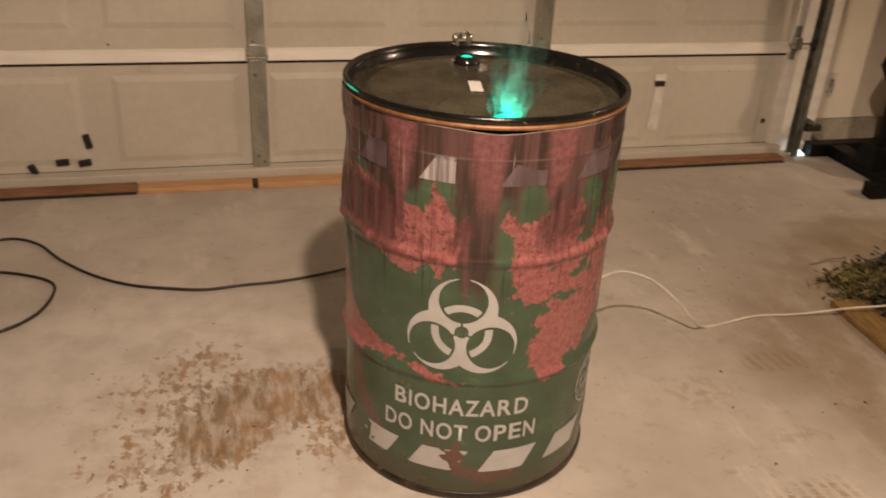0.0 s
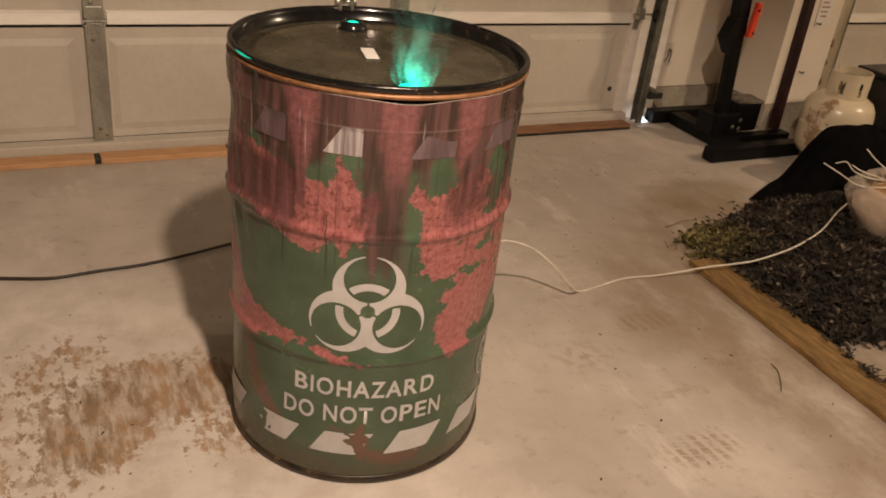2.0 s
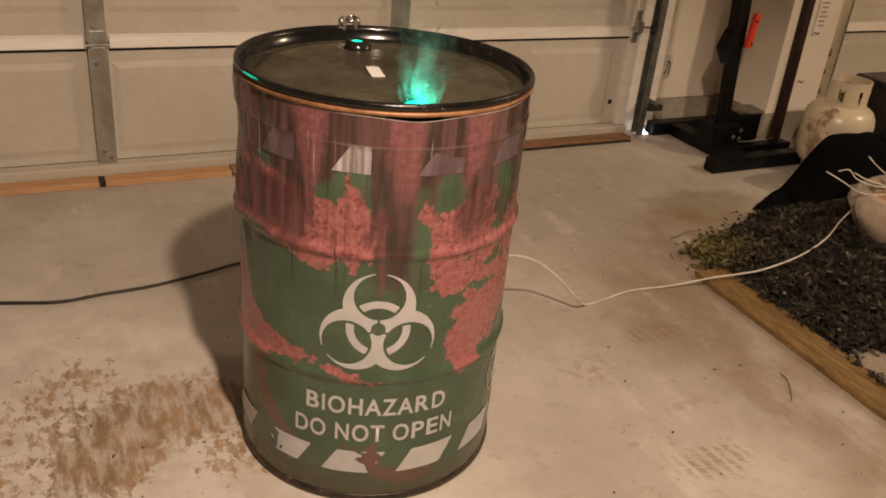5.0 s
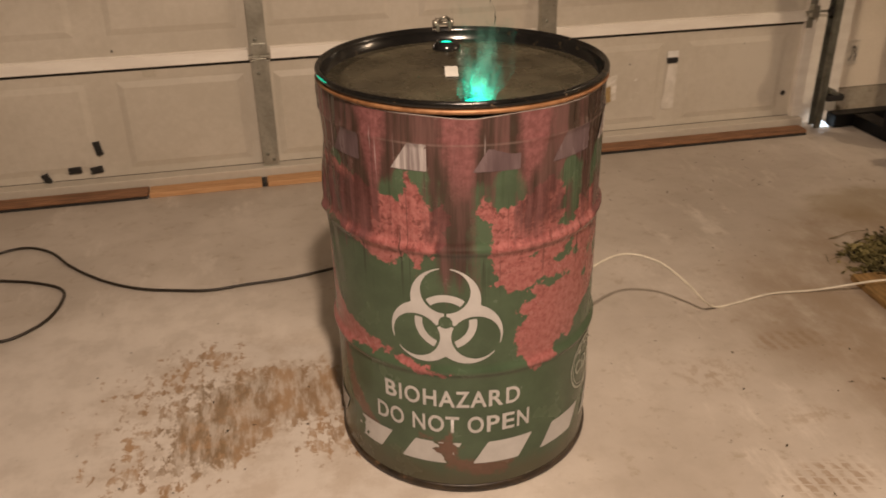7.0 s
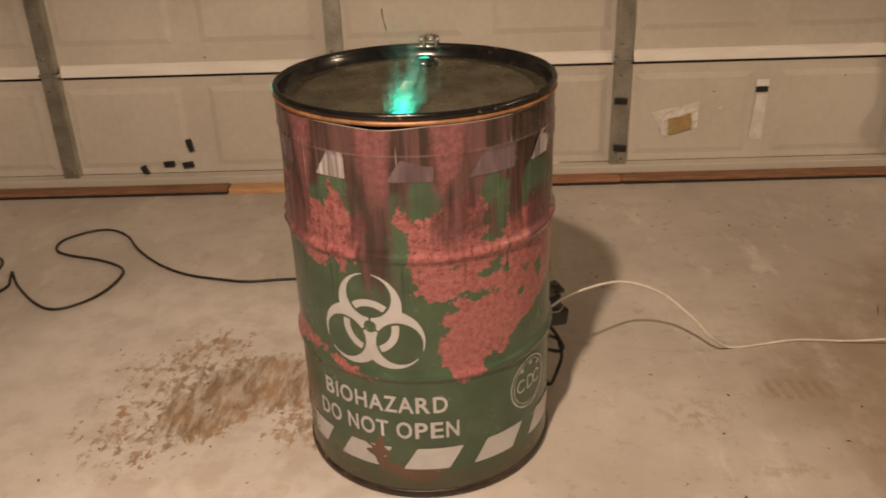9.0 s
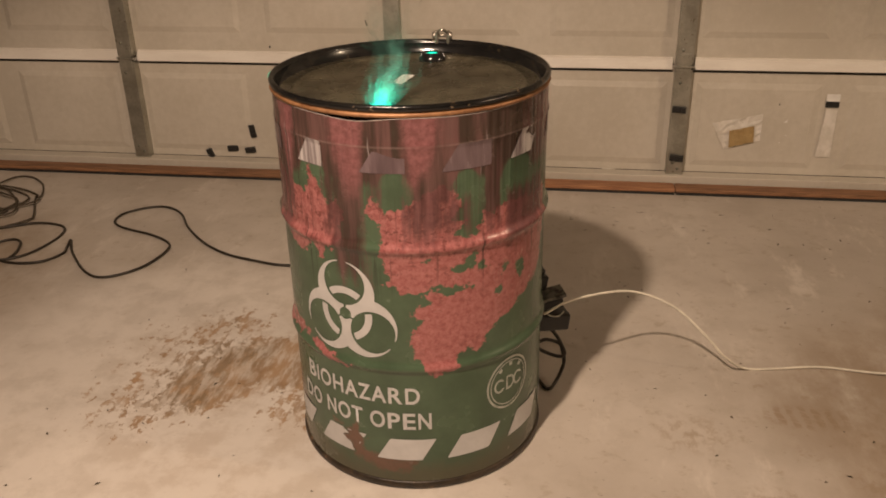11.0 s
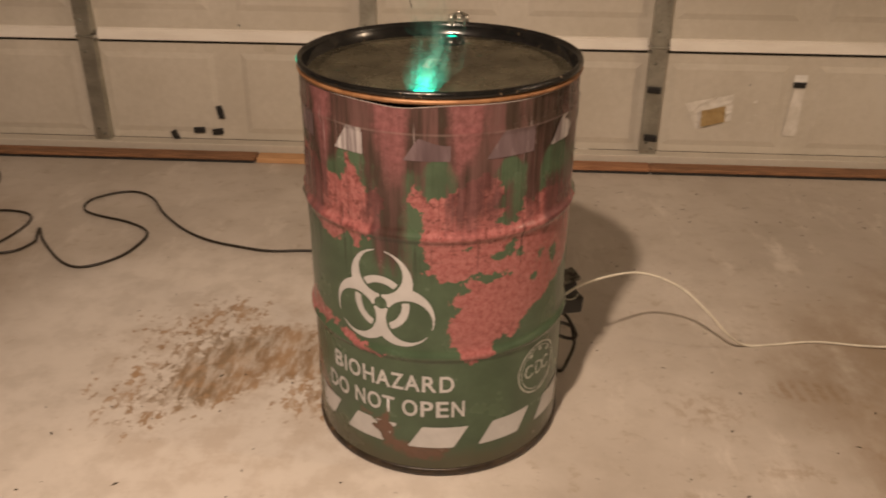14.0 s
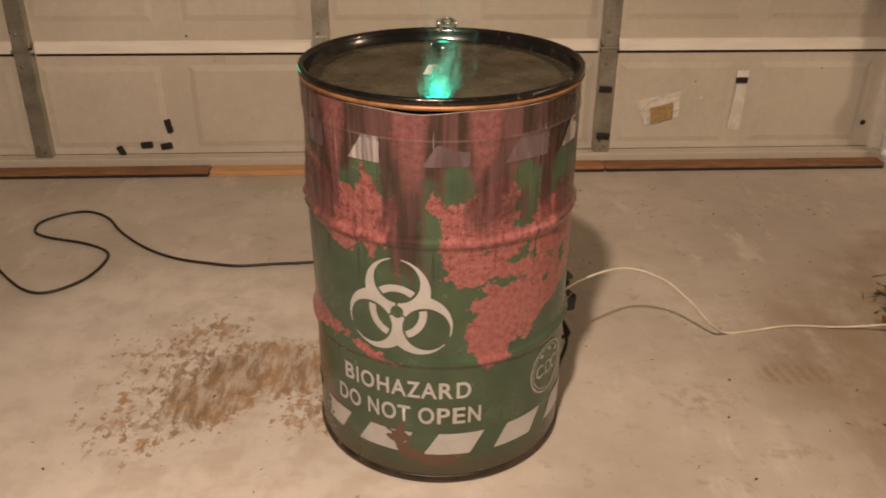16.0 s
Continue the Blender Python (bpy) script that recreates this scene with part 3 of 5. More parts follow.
LIDM = lid_paint()
RUST = worn("rusty_ring", (0.19, 0.085, 0.035), (0.40, 0.205, 0.095), 18, 0.45, 0.3, 0.3, speck=(0.10, 0.05, 0.03))
RIMM = worn("chipped_black_rim", (0.005, 0.005, 0.005), (0.013, 0.012, 0.011), 14, 0.17, 0, 0.5, fine=85, speck=(0.24, 0.17, 0.11), rough_var=0.06)
CHROME = worn("tarnished_clasp", (0.32, 0.29, 0.24), (0.48, 0.44, 0.38), 30, 0.3, 0.8, 0.1, speck=(0.16, 0.10, 0.06))

drum = empty("drum", (CX, CY, 0), "green and red rust-printed steel drum standing on concrete", "drum")

prof = [(0.0, 0.012), (0.272, 0.012), (0.278, 0.002), (0.288, 0.0), (0.2925, 0.006), (0.2925, 0.018), (RAD, 0.024)]
prof += [(RAD + hoop(z), z) for z in np.linspace(0.03, 0.85, 110)]
prof += [(0.286, 0.856)]
part("body", lathe(prof, 128), BLACKP, drum, "black steel shell", True)
part("bottom_rim", lathe([(0.2905 + 0.0055 * math.cos(a), 0.011 + 0.010 * math.sin(a)) for a in np.linspace(0, 2 * math.pi, 14)[:-1]], 128, closed=True), FOOTM, drum, "scuffed brown-black rolled foot rim", True)
part("rust_ring", lathe([(0.2905 + 0.006 * math.cos(a), 0.864 + 0.005 * math.sin(a)) for a in np.linspace(0, 2 * math.pi, 12)[:-1]], 128, closed=True), RUST, drum, "rust-brown ring under the lid", True)

# the printed sheet round the shell, its top edge dipping and standing off in places
bm = bmesh.new()
uvl = bm.loops.layers.uv.new("UVMap")
NU, zlist = 400, list(np.linspace(0.022, 0.84, 160)) + [None]
cols = []
for i in range(NU + 1):
    u = -0.914 + 1.828 * i / NU
    top = 0.8590 + 0.0012 * math.sin(u * 17) - 0.0075 * math.exp(-((u - 0.05) / 0.06) ** 2)
    col = []
    for z in zlist:
        zz = top if z is None else min(z, top - 0.004)
        off = 0.0008 * math.sin(u * 40 + zz * 3) * max(0, zz - 0.45)
        lift = max(0.0, (zz - 0.70) / 0.16)
        off += 0.004 * lift * lift * (0.5 + 0.5 * math.sin(u * 9 + 0.6))
        # the sheet buckles where its end is taped down
        fold = u + 0.395 + 0.35 * (zz - 0.66)
        near = math.exp(-((u + 0.395) / 0.075) ** 2)
        off += 0.0080 * math.exp(-(fold / 0.055) ** 2 - ((zz - 0.635) / 0.060) ** 2) - near * 0.0024 * math.exp(-((zz - 0.745) / 0.035) ** 2)
        off += near * 0.0060 * math.exp(-((zz - 0.835) / 0.035) ** 2) - 0.002 * near * math.exp(-((zz - 0.22) / 0.1) ** 2)
        off += 0.0024 * math.sin(fold * 95) * math.exp(-((u + 0.34) / 0.08) ** 2 - ((zz - 0.60) / 0.14) ** 2)
        spot = on_drum(u, zz, off)
        col.append((bm.verts.new(spot), u, zz, spot))
    cols.append(col)
for a, b in zip(cols, cols[1:]):
    for j in range(len(zlist) - 1):
        q = (a[j], b[j], b[j + 1], a[j + 1])
        f = bm.faces.new([p[0] for p in q])
        for lp, p in zip(f.loops, q):
            lp[uvl].uv = (p[1], p[2])
sheet = part("wrap", bm, PRINT, drum, "glossy printed vinyl wrap, green with flaking red rust", True)
wu, wz = (np.array([p[q] for col in cols for p in col]) for q in (1, 2))
for layer, values in (("rust", rust_depth(wu, wz)), ("soot", soot_depth(wu, wz)), ("pink", pink_depth(wu, wz)), ("slant", np.maximum(inside_by(RUST_SLANT, wu, wz), inside_by(RUST_FOOT, wu, wz)))):
    sheet.data.attributes.new(layer, "FLOAT", "POINT").data.foreach_set("value", values.astype(np.float32))

SHEET_EDGE = plain("pale_sheet_edge", (0.42, 0.36, 0.34), 0.4)
part("wrap_edge", sweep([cols[i][-1][3] for i in range(NU + 1)], 0.0008, 5), SHEET_EDGE, sheet, "pale cut edge of the sheet", True)


def contour(f, x0, x1, y0, y1, n, place):
    """A flat mark where f is above zero, laid on the drum through place(x, y)."""
    bm = bmesh.new()
    m = max(2, int(n * (y1 - y0) / (x1 - x0)))
    X, Y = np.linspace(x0, x1, n + 1), np.linspace(y0, y1, m + 1)
    F = [[f(x, y) for y in Y] for x in X]
    seen = {}

    def vert(x, y):
        key = (round(x, 6), round(y, 6))
        if key not in seen:
            seen[key] = bm.verts.new(place(x, y))
        return seen[key]
    for i in range(n):
        for j in range(m):
            c = [(X[i], Y[j], F[i][j]), (X[i + 1], Y[j], F[i + 1][j]), (X[i + 1], Y[j + 1], F[i + 1][j + 1]), (X[i], Y[j + 1], F[i][j + 1])]
            for tri in ((c[0], c[1], c[2]), (c[0], c[2], c[3])):
                out = []
                for a, b in zip(tri, tri[1:] + tri[:1]):
                    if a[2] > 0:
                        out.append((a[0], a[1]))
                    if (a[2] > 0) != (b[2] > 0):
                        t = a[2] / (a[2] - b[2])
                        out.append((a[0] + t * (b[0] - a[0]), a[1] + t * (b[1] - a[1])))
                vs = []
                for p in out:
                    w = vert(*p)
                    if w not in vs:
                        vs.append(w)
                if len(vs) > 2:
                    try:
                        bm.faces.new(vs)
                    except ValueError:
                        pass
    return bm


def trefoil(x, y):
    lobes, cut, ring = -99.0, 99.0, -99.0
    r = math.hypot(x, y)
    for k in range(3):
        a = radians(90 + 120 * k)
        ly, lx = x * math.cos(a) + y * math.sin(a), -x * math.sin(a) + y * math.cos(a)
        lobes = max(lobes, 15 - math.hypot(lx, ly - 11))
        inner = math.hypot(lx, ly - 15)
        cut = min(cut, inner - 10.6)
        if ly > 15:
            cut = min(cut, abs(lx) - 2.2)
        if 0 < ly < 7:
            cut = min(cut, abs(lx) - 0.5)
        ring = max(ring, 9.4 - inner)
    cut = min(cut, r - 3.0)
    return max(min(lobes, cut), min(ring, r - 10, 13.4 - r))


K = 0.00465
part("biohazard_symbol", contour(trefoil, -26, 26, -22, 27, 150, lambda x, y: on_drum(x * K, 0.436 + y * K, 0.0012)), INK, drum, "white biohazard trefoil print", True)


# widths of the capitals in thousandths of their body, with the room on either side
WIDTHS = {"A": (667, 0), "B": (667, 74), "D": (722, 78), "E": (667, 79), "H": (722, 80), "I": (278, 78), "N": (722, 76), "O": (778, 48), "P": (667, 77), "R": (722, 79), "T": (611, 20), "Z": (611, 22), " ": (278, 0)}


def lettering(text, u0, u1, z0, z1):
    """A line of printed capitals from u0 to u1, each letter set to a grotesque's width."""
    out = bmesh.new()
    total, pen = sum(WIDTHS[c][0] for c in text), 0.0
    for c in text:
        w, room = WIDTHS[c]
        if c != " ":
            cu = bpy.data.curves.new("type", "FONT")
            cu.body, cu.size, cu.offset, cu.resolution_u = c, 1.0, 0.020, 6
            tmp = new("type", cu)
            bpy.context.view_layer.update()
            me = bpy.data.meshes.new_from_object(tmp.evaluated_get(bpy.context.evaluated_depsgraph_get()))
            bpy.data.objects.remove(tmp)
            bm = bmesh.new()
            bm.from_mesh(me)
            bmesh.ops.triangulate(bm, faces=bm.faces)
            xs, ys = [v.co.x for v in bm.verts], [v.co.y for v in bm.verts]
            over = 0.018 * (z1 - z0) if c == "O" else 0.0
            a, b = (u0 + (pen + q) / total * (u1 - u0) for q in (room, w - (room if c not in "BDEPR" else 42)))
            for v in bm.verts:
                v.co = on_drum(a + (v.co.x - min(xs)) / (max(xs) - min(xs)) * (b - a), z0 - over + (v.co.y - min(ys)) / (max(ys) - min(ys)) * (z1 - z0 + 2 * over), 0.0014)
            bm.to_mesh(me)
            bm.free()
            out.from_mesh(me)
            bpy.data.meshes.remove(me)
        pen += w
    return part("lettering", out, INK, drum, "white printed capitals")


lettering("BIOHAZARD", -0.143, 0.157, 0.230, 0.271)
lettering("DO NOT OPEN", -0.168, 0.182, 0.164, 0.206)


def mark(name, u, w, z0, z1, lean, mat, bite=None, square=False):
    """A slanted bar of the hazard border; bite: a rust patch that eats into it."""
    def f(x, y):
        s = lean * (z1 - y) / (z1 - z0)
        d = min(x - (u - s), (u + w - (0 if square else s)) - x, y - z0, z1 - y)
        d = min(d, 0.002)
        if bite:
            n = noise.noise((x * 70, y * 70, 3)) * 0.012 + noise.noise((x * 160, y * 160, 1)) * 0.006
            d = min(d, (float(0.004 - inside_by(RUST_FOOT, x, y)) if bite == "rust" else math.hypot((x - bite[0]) / bite[2], (y - bite[1]) / bite[3]) * 0.02 - 0.02) + n * (0.35 if bite == "rust" else 1))
        return d
    return part(name, contour(f, u - lean - 0.005, u + w + 0.005, z0 - 0.004, z1 + 0.004, 48, lambda x, y: on_drum(x, y, 0.0013)), mat, drum, "", True)


for k in range(-3, 6):
    u = 0.087 + 0.157 * k
    mark("hazard_bar", u, 0.101, 0.081, 0.137, 0.033, INK, "rust" if k == -1 else ((-0.26, 0.12, 0.05, 0.06) if k == -2 else None))
INK_TOP = worn("streaked_white_print", (0.13, 0.095, 0.10), (0.60, 0.565, 0.56), 34, 0.25, 0, 0.02, (1, 1, 0.05), fine=120)
for u, w, m in ((-0.066, 0.036, INK_TOP), (0.087, 0.055, INK_DIM), (0.245, 0.07, INK_DIM), (0.398, 0.065, INK_TOP), (-0.225, 0.05, INK_DIM), (0.55, 0.06, INK_DIM)):
    mark("hazard_bar_top", u, w, 0.752, 0.804, 0.034, m, (u + 0.02 + w * 0.7, 0.80, 0.04, 0.03) if m is INK_TOP and u > 0.2 else None, u < 0.3)


def seal(x, y):
    r = math.hypot(x, y)
    f = max(0.0025 - abs(r - 0.0625), 0.0013 - abs(r - 0.054))
    f = max(f, 0.0045 - abs(r - 0.0465) if (math.sin(9 * math.atan2(y, x) + 0.7) > 0.55 and y > 0.018) else -1)
    # three plain shapes: an open ring, a half disc, an open ring
    for cx in (-0.0295, 0.0285):
        q = math.hypot((x - cx) * 1.15, y)
        f = max(f, min(0.0028 - abs(q - 0.0150), -1 if (x - cx > 0.004 and abs(y) < 0.008) else 1))
    bow = 0.0028 - abs(math.hypot(max(x, -0.001) + 0.001, y) - 0.0150) if x > -0.001 else -1
    f = max(f, bow, min(0.0026 - abs(x + 0.0075), 0.0175 - abs(y)), min(0.0022 - abs(abs(y) - 0.0155), 0.006 - abs(x + 0.004)))
    return f


part("round_seal", contour(seal, -0.067, 0.067, -0.067, 0.067, 110, lambda x, y: on_drum(0.371 + x, 0.229 + y, 0.0013)), INK_SEAL, drum, "thin pale round stamp", True)

# lid: dished plate with a rolled rim, bung, clasp and paper label
lp = [(0.0, 0.853), (0.18, 0.8535), (0.235, 0.853), (0.240, 0.8555), (0.247, 0.8555), (0.252, 0.852), (0.276, 0.852), (0.2815, 0.856), (0.2825, 0.874), (0.285, 0.880), (0.289, 0.8825), (0.2945, 0.8805), (0.2965, 0.875), (0.2955, 0.869), (0.290, 0.868)]
lid = part("lid", lathe([(0.0005, 0.853)] + lp[1:7], 144), LIDM, drum, "dusty black steel lid", True)
part("lid_wall", lathe(lp[6:11], 144), BLACKP, lid, "glossy black lid wall", True)
part("lid_rim", lathe([(0.2905 + 0.0062 * math.cos(a), 0.8765 + 0.0070 * math.sin(a)) for a in np.linspace(0, 2 * math.pi, 18)[:-1]], 144, closed=True), RIMM, lid, "glossy black rolled rim with chips", True)

GLASSY = Mat("green_led_lens")
GLASSY.b.inputs["Emission Color"].default_value = (0.0, 0.9, 0.55, 1)
GLASSY.b.inputs["Emission Strength"].default_value = 1.6
GLASSY = GLASSY.set(color=(0.0, 0.35, 0.22), rough=0.3)
GLOW_DIM = Mat("dim_green_light")
GLOW_DIM.b.inputs["Emission Color"].default_value = (0.0, 0.9, 0.50, 1)
GLOW_DIM.b.inputs["Emission Strength"].default_value = 0.55
GLOW_DIM = GLOW_DIM.set(color=(0.0, 0.20, 0.12), rough=0.3)
PAPER = worn("white_paper", (0.72, 0.70, 0.66), (0.80, 0.78, 0.74), 20, 0.6, 0, 0.05)
CLEARP = Mat("clear_plastic")
CLEARP.b.inputs["Transmission Weight"].default_value = 0.85
CLEARP.b.inputs["IOR"].default_value = 1.2
CLEARP = CLEARP.set(color=(0.86, 0.80, 0.70), rough=0.12)

label = part("paper_label", boxed((0, 0, 0), (0.027, 0.074, 0.0012), 0.0002), PAPER, lid, "small white paper label")
label.location, label.rotation_euler = (-0.019, 0.010, 0.8552), (0, 0, radians(-11))

bung = part("bung", lathe([(0.0315, 0.0), (0.0315, 0.006), (0.027, 0.011), (0.024, 0.017), (0.0225, 0.018), (0.0165, 0.018), (0.0155, 0.012)], 32), BLACKP, lid, "black bung collar", True)
bung.location = (0.014, 0.203, 0.853)
lens = part("lens", lathe([(0.0005, 0.0165), (0.010, 0.0160), (0.0158, 0.0135)], 24), GLASSY, bung, "glowing green lamp opening", True)

# a sliver of the inner lamp's light at a gap in the rim
bm = bmesh.new()
strip_rows = []
for i in range(13):
    a = TH0 + (-0.322 + 0.060 * i / 12) / 0.291
    w = 0.0016 * math.sin(math.pi * (i + 0.4) / 12.8) + 0.0003
    strip_rows.append([bm.verts.new((r * math.cos(a), r * math.sin(a), 0.8792 + dz)) for r, dz in ((0.2945, w), (0.2972, 0.2 * w), (0.2972, -w), (0.2935, -w))])
for p, q in zip(strip_rows, strip_rows[1:]):
    for c in range(4):
        bm.faces.new((p[c], q[c], q[(c + 1) % 4], p[(c + 1) % 4]))
bmesh.ops.recalc_face_normals(bm, faces=bm.faces)
part("lamp_gap", bm, GLOW_DIM, lid, "green light showing in a rim gap", True)

# fog outlet close to the front rim
bm = lathe([(0.026, 0.0), (0.034, 0.0), (0.034, 0.004), (0.030, 0.006), (0.026, 0.005), (0.026, 0.0)], 28)
part("fog_outlet", bm, BLACKP, lid, "low black outlet ring", True).location = (-0.020, -0.208, 0.8535)
bm = lathe([(0.0005, 0.002), (0.0255, 0.002)], 24)
part("outlet_lamp", bm, GLASSY, lid, "glowing green opening").location = (-0.020, -0.208, 0.8535)
# ring clasp on the rear rim
clasp = part("clasp", boxed((0.026, 0.291, 0.872), (0.055, 0.014, 0.018), 0.003), CHROME, drum, "tarnished metal clasp")
for sx in (-1, 1):
    part("lug", boxed((0.026 + sx * 0.014, 0.289, 0.888), (0.008, 0.020, 0.030), 0.003), CHROME, clasp)
bm = bmesh.new()
lathe([(0.0005, -0.025), (0.006, -0.025), (0.009, -0.022), (0.009, -0.015), (0.0045, -0.013), (0.0045, 0.015), (0.009, 0.016), (0.009, 0.023), (0.0005, 0.024)], 14, bm)
bm.transform(Matrix.Translation((0.026, 0.288, 0.892)) @ pose(0, 0, 0, 0, 90))
part("bolt", bm, CHROME, clasp, "", True)
bm = sweep(spline([(0.012, 0.284, 0.895), (0.020, 0.276, 0.905), (0.032, 0.276, 0.907), (0.042, 0.284, 0.895)]), 0.0035)
part("wire_loop", bm, CHROME, clasp, "", True)


# ---- fog ----
def fog_material():
    k = Mat("green_tinted_fog")
    uv = k.coord("UV")
    x = k.xyz(uv)
    s, h = x[0], x[1]
    n = k.noise(k.scaled(k.coord(), (1, 1, 0.8)), 24, 4, 0.55)
    fade = k.math("MULTIPLY", k.math("POWER", k.math("SUBTRACT", 1.0, h, clamp=True), 1.7), k.step(h, -0.02, 0.03))
    cut = k.step(k.math("SUBTRACT", n, k.math("MULTIPLY", h, 0.10)), 0.40, 0.64)
    thin = k.math("MULTIPLY_ADD", s, -0.80, 1.0)
    alpha = k.math("MULTIPLY", k.math("MULTIPLY", thin, fade), k.math("MULTIPLY_ADD", cut, 0.92, 0.06), clamp=True)
    k.n.remove(k.b)
    tr, df, mx, ms = k.n.new("ShaderNodeBsdfTranslucent"), k.n.new("ShaderNodeBsdfDiffuse"), k.n.new("ShaderNodeMixShader"), k.n.new("ShaderNodeMixShader")
    clear = k.n.new("ShaderNodeBsdfTransparent")
    # the lamp's green light is also tinted into the fog's own colour
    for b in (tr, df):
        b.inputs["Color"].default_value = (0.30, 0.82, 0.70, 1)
    k.link(df.outputs[0], mx.inputs[1])
    k.link(tr.outputs[0], mx.inputs[2])
    k.link(alpha, ms.inputs[0])
    k.link(clear.outputs[0], ms.inputs[1])
    k.link(mx.outputs[0], ms.inputs[2])
    k.link(ms.outputs[0], k.n["Material Output"].inputs["Surface"])
    return k.m


FX, FY, FZ = CX - 0.020, CY - 0.208, 0.857
bm = bmesh.new()
uvl = bm.loops.layers.uv.new("UVMap")
for sh, share in enumerate((0.40, 0.75, 1.05)):
    rows = []
    for j in range(34):
        h = j / 33
        cx = 0.030 * math.sin(4.4 * h + 0.5) * h + 0.030 * h
        cy = 0.045 * h + 0.014 * math.sin(5 * h)
        w = (0.024 + 0.062 * h ** 0.9 + 0.010 * math.sin(8 * h + 0.5)) * share
        row = []
        for i in range(29):
            a = 2 * math.pi * (i % 28) / 28
            p = Vector((math.cos(a), math.sin(a), 2.4 * h + sh))
            r = w * (1 + (0.25 + 0.5 * h) * noise.noise(p * 1.5) + 0.2 * noise.noise(p * 3.5))
            row.append((bm.verts.new((cx + r * math.cos(a), cy + r * math.sin(a), 0.002 + 0.200 * h + 0.015 * noise.noise(p) * h)), share / 1.05, h))
        rows.append(row)
    for a, b in zip(rows, rows[1:]):
        for i in range(28):
            q = (a[i], a[i + 1], b[i + 1], b[i])
            f = bm.faces.new([p[0] for p in q])
            for lp2, p in zip(f.loops, q):
                lp2[uvl].uv = (p[1], p[2])
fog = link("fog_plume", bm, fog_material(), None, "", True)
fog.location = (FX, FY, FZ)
tagged(fog, "wisp of green-tinted, green-lit fog rising from the drum lid", "fog", kind="stuff")
bulb("outlet_light", (FX, FY, FZ + 0.016), 0.11, (0.0, 1.0, 0.74), 0.014)


# ---- power supply and cables ----
RUBBER = plain("black_cable", (0.026, 0.019, 0.012), 0.5)
DUSTY = plain("dusty_cable", (0.060, 0.044, 0.027), 0.65)
WHITEC = plain("ivory_cable", (0.74, 0.69, 0.58), 0.35)
GREYB = worn("dark_plastic", (0.007, 0.007, 0.007), (0.016, 0.015, 0.014), 20, 0.35, 0, 0.1)
SILVER = worn("scuffed_foil", (0.05, 0.047, 0.04), (0.22, 0.205, 0.175), 60, 0.35, 0.4, 0.3)
REDLED = Mat("red_indicator")
REDLED.b.inputs["Emission Color"].default_value = (1.0, 0.25, 0.08, 1)
REDLED.b.inputs["Emission Strength"].default_value = 6
REDLED = REDLED.set(color=(0.6, 0.1, 0.05))

psu = empty("power_adapter", (0.872, 1.900, 0.18), "black plastic power adapters taped to the drum's side", "adapter")
m1 = pose(0, 0, 0, 0, 6, 24)
part("lower_case", boxed((0.018, 0.0, 0.024), (0.085, 0.060, 0.046), 0.006, m1), GREYB, psu)
part("upper_case", boxed((0.010, 0.012, 0.066), (0.070, 0.050, 0.028), 0.006, pose(0, 0, 0, 0, -8, 18)), GREYB, psu)
part("foil_tag", boxed((0.016, 0.006, 0.090), (0.070, 0.050, 0.010), 0.003, pose(0, 0, 0, 6, -10, 20)), SILVER, psu, "crumpled silver tag")
part("plug", boxed((-0.012, 0.02, 0.118), (0.030, 0.034, 0.040), 0.006, pose(0, 0, 0, 0, 10, 30)), GREYB, psu)
part("plug_cap", boxed((-0.016, 0.024, 0.146), (0.026, 0.028, 0.020), 0.006, pose(0, 0, 0, 12, 16, 30)), GREYB, psu)
bm = lathe([(0.0005, 0.002), (0.0018, 0.0015), (0.0022, 0.0)], 10)
bm.transform(Matrix.Translation((-0.008, -0.034, 0.055)) @ pose(0, 0, 0, 90))
part("indicator", bm, REDLED, psu, "small lit red indicator")
part("thin_lead", sweep(spline([(0.0, -0.03, 0.058), (0.02, -0.036, 0.050), (0.04, -0.034, 0.050), (0.052, -0.026, 0.060)]), 0.0016, 6), WHITEC, psu, "thin pale lead", True)

loop = [(0.86, 1.93, 0.17), (0.90, 1.92, 0.150), (0.925, 1.905, 0.115), (0.930, 1.90, 0.095), (0.91, 1.90, 0.090), (0.87, 1.90, 0.105), (0.855, 1.90, 0.12), (0.88, 1.905, 0.135), (0.915, 1.915, 0.12), (0.925, 1.92, 0.095), (0.93, 1.915, 0.06), (0.915, 1.90, 0.02), (0.895, 1.87, 0.006), (0.87, 1.90, 0.006), (0.80, 2.05, 0.006)]
tagged(link("adapter_cord", sweep(spline(loop), 0.0048), RUBBER, None, "", True), "black adapter cord looped behind the drum", "cord")

white = [(0.875, 1.845, 0.245), (0.95, 1.90, 0.262), (1.09, 2.00, 0.240), (1.205, 2.015, 0.196), (1.290, 2.0, 0.128), (1.357, 1.998, 0.056), (1.42, 2.03, 0.006), (1.50, 2.04, 0.005), (1.62, 2.062, 0.005), (1.765, 2.045, 0.008),
         (1.90, 2.00, 0.042), (1.99, 1.975, 0.055), (2.08, 1.955, 0.070), (2.26, 1.975, 0.085), (2.44, 2.03, 0.10), (2.60, 2.11, 0.115), (2.70, 2.15, 0.13)]
tagged(link("white_cable", sweep(spline(white), 0.0034), WHITEC, None, "", True), "ivory cable hanging from the drum and trailing over the floor", "cable")

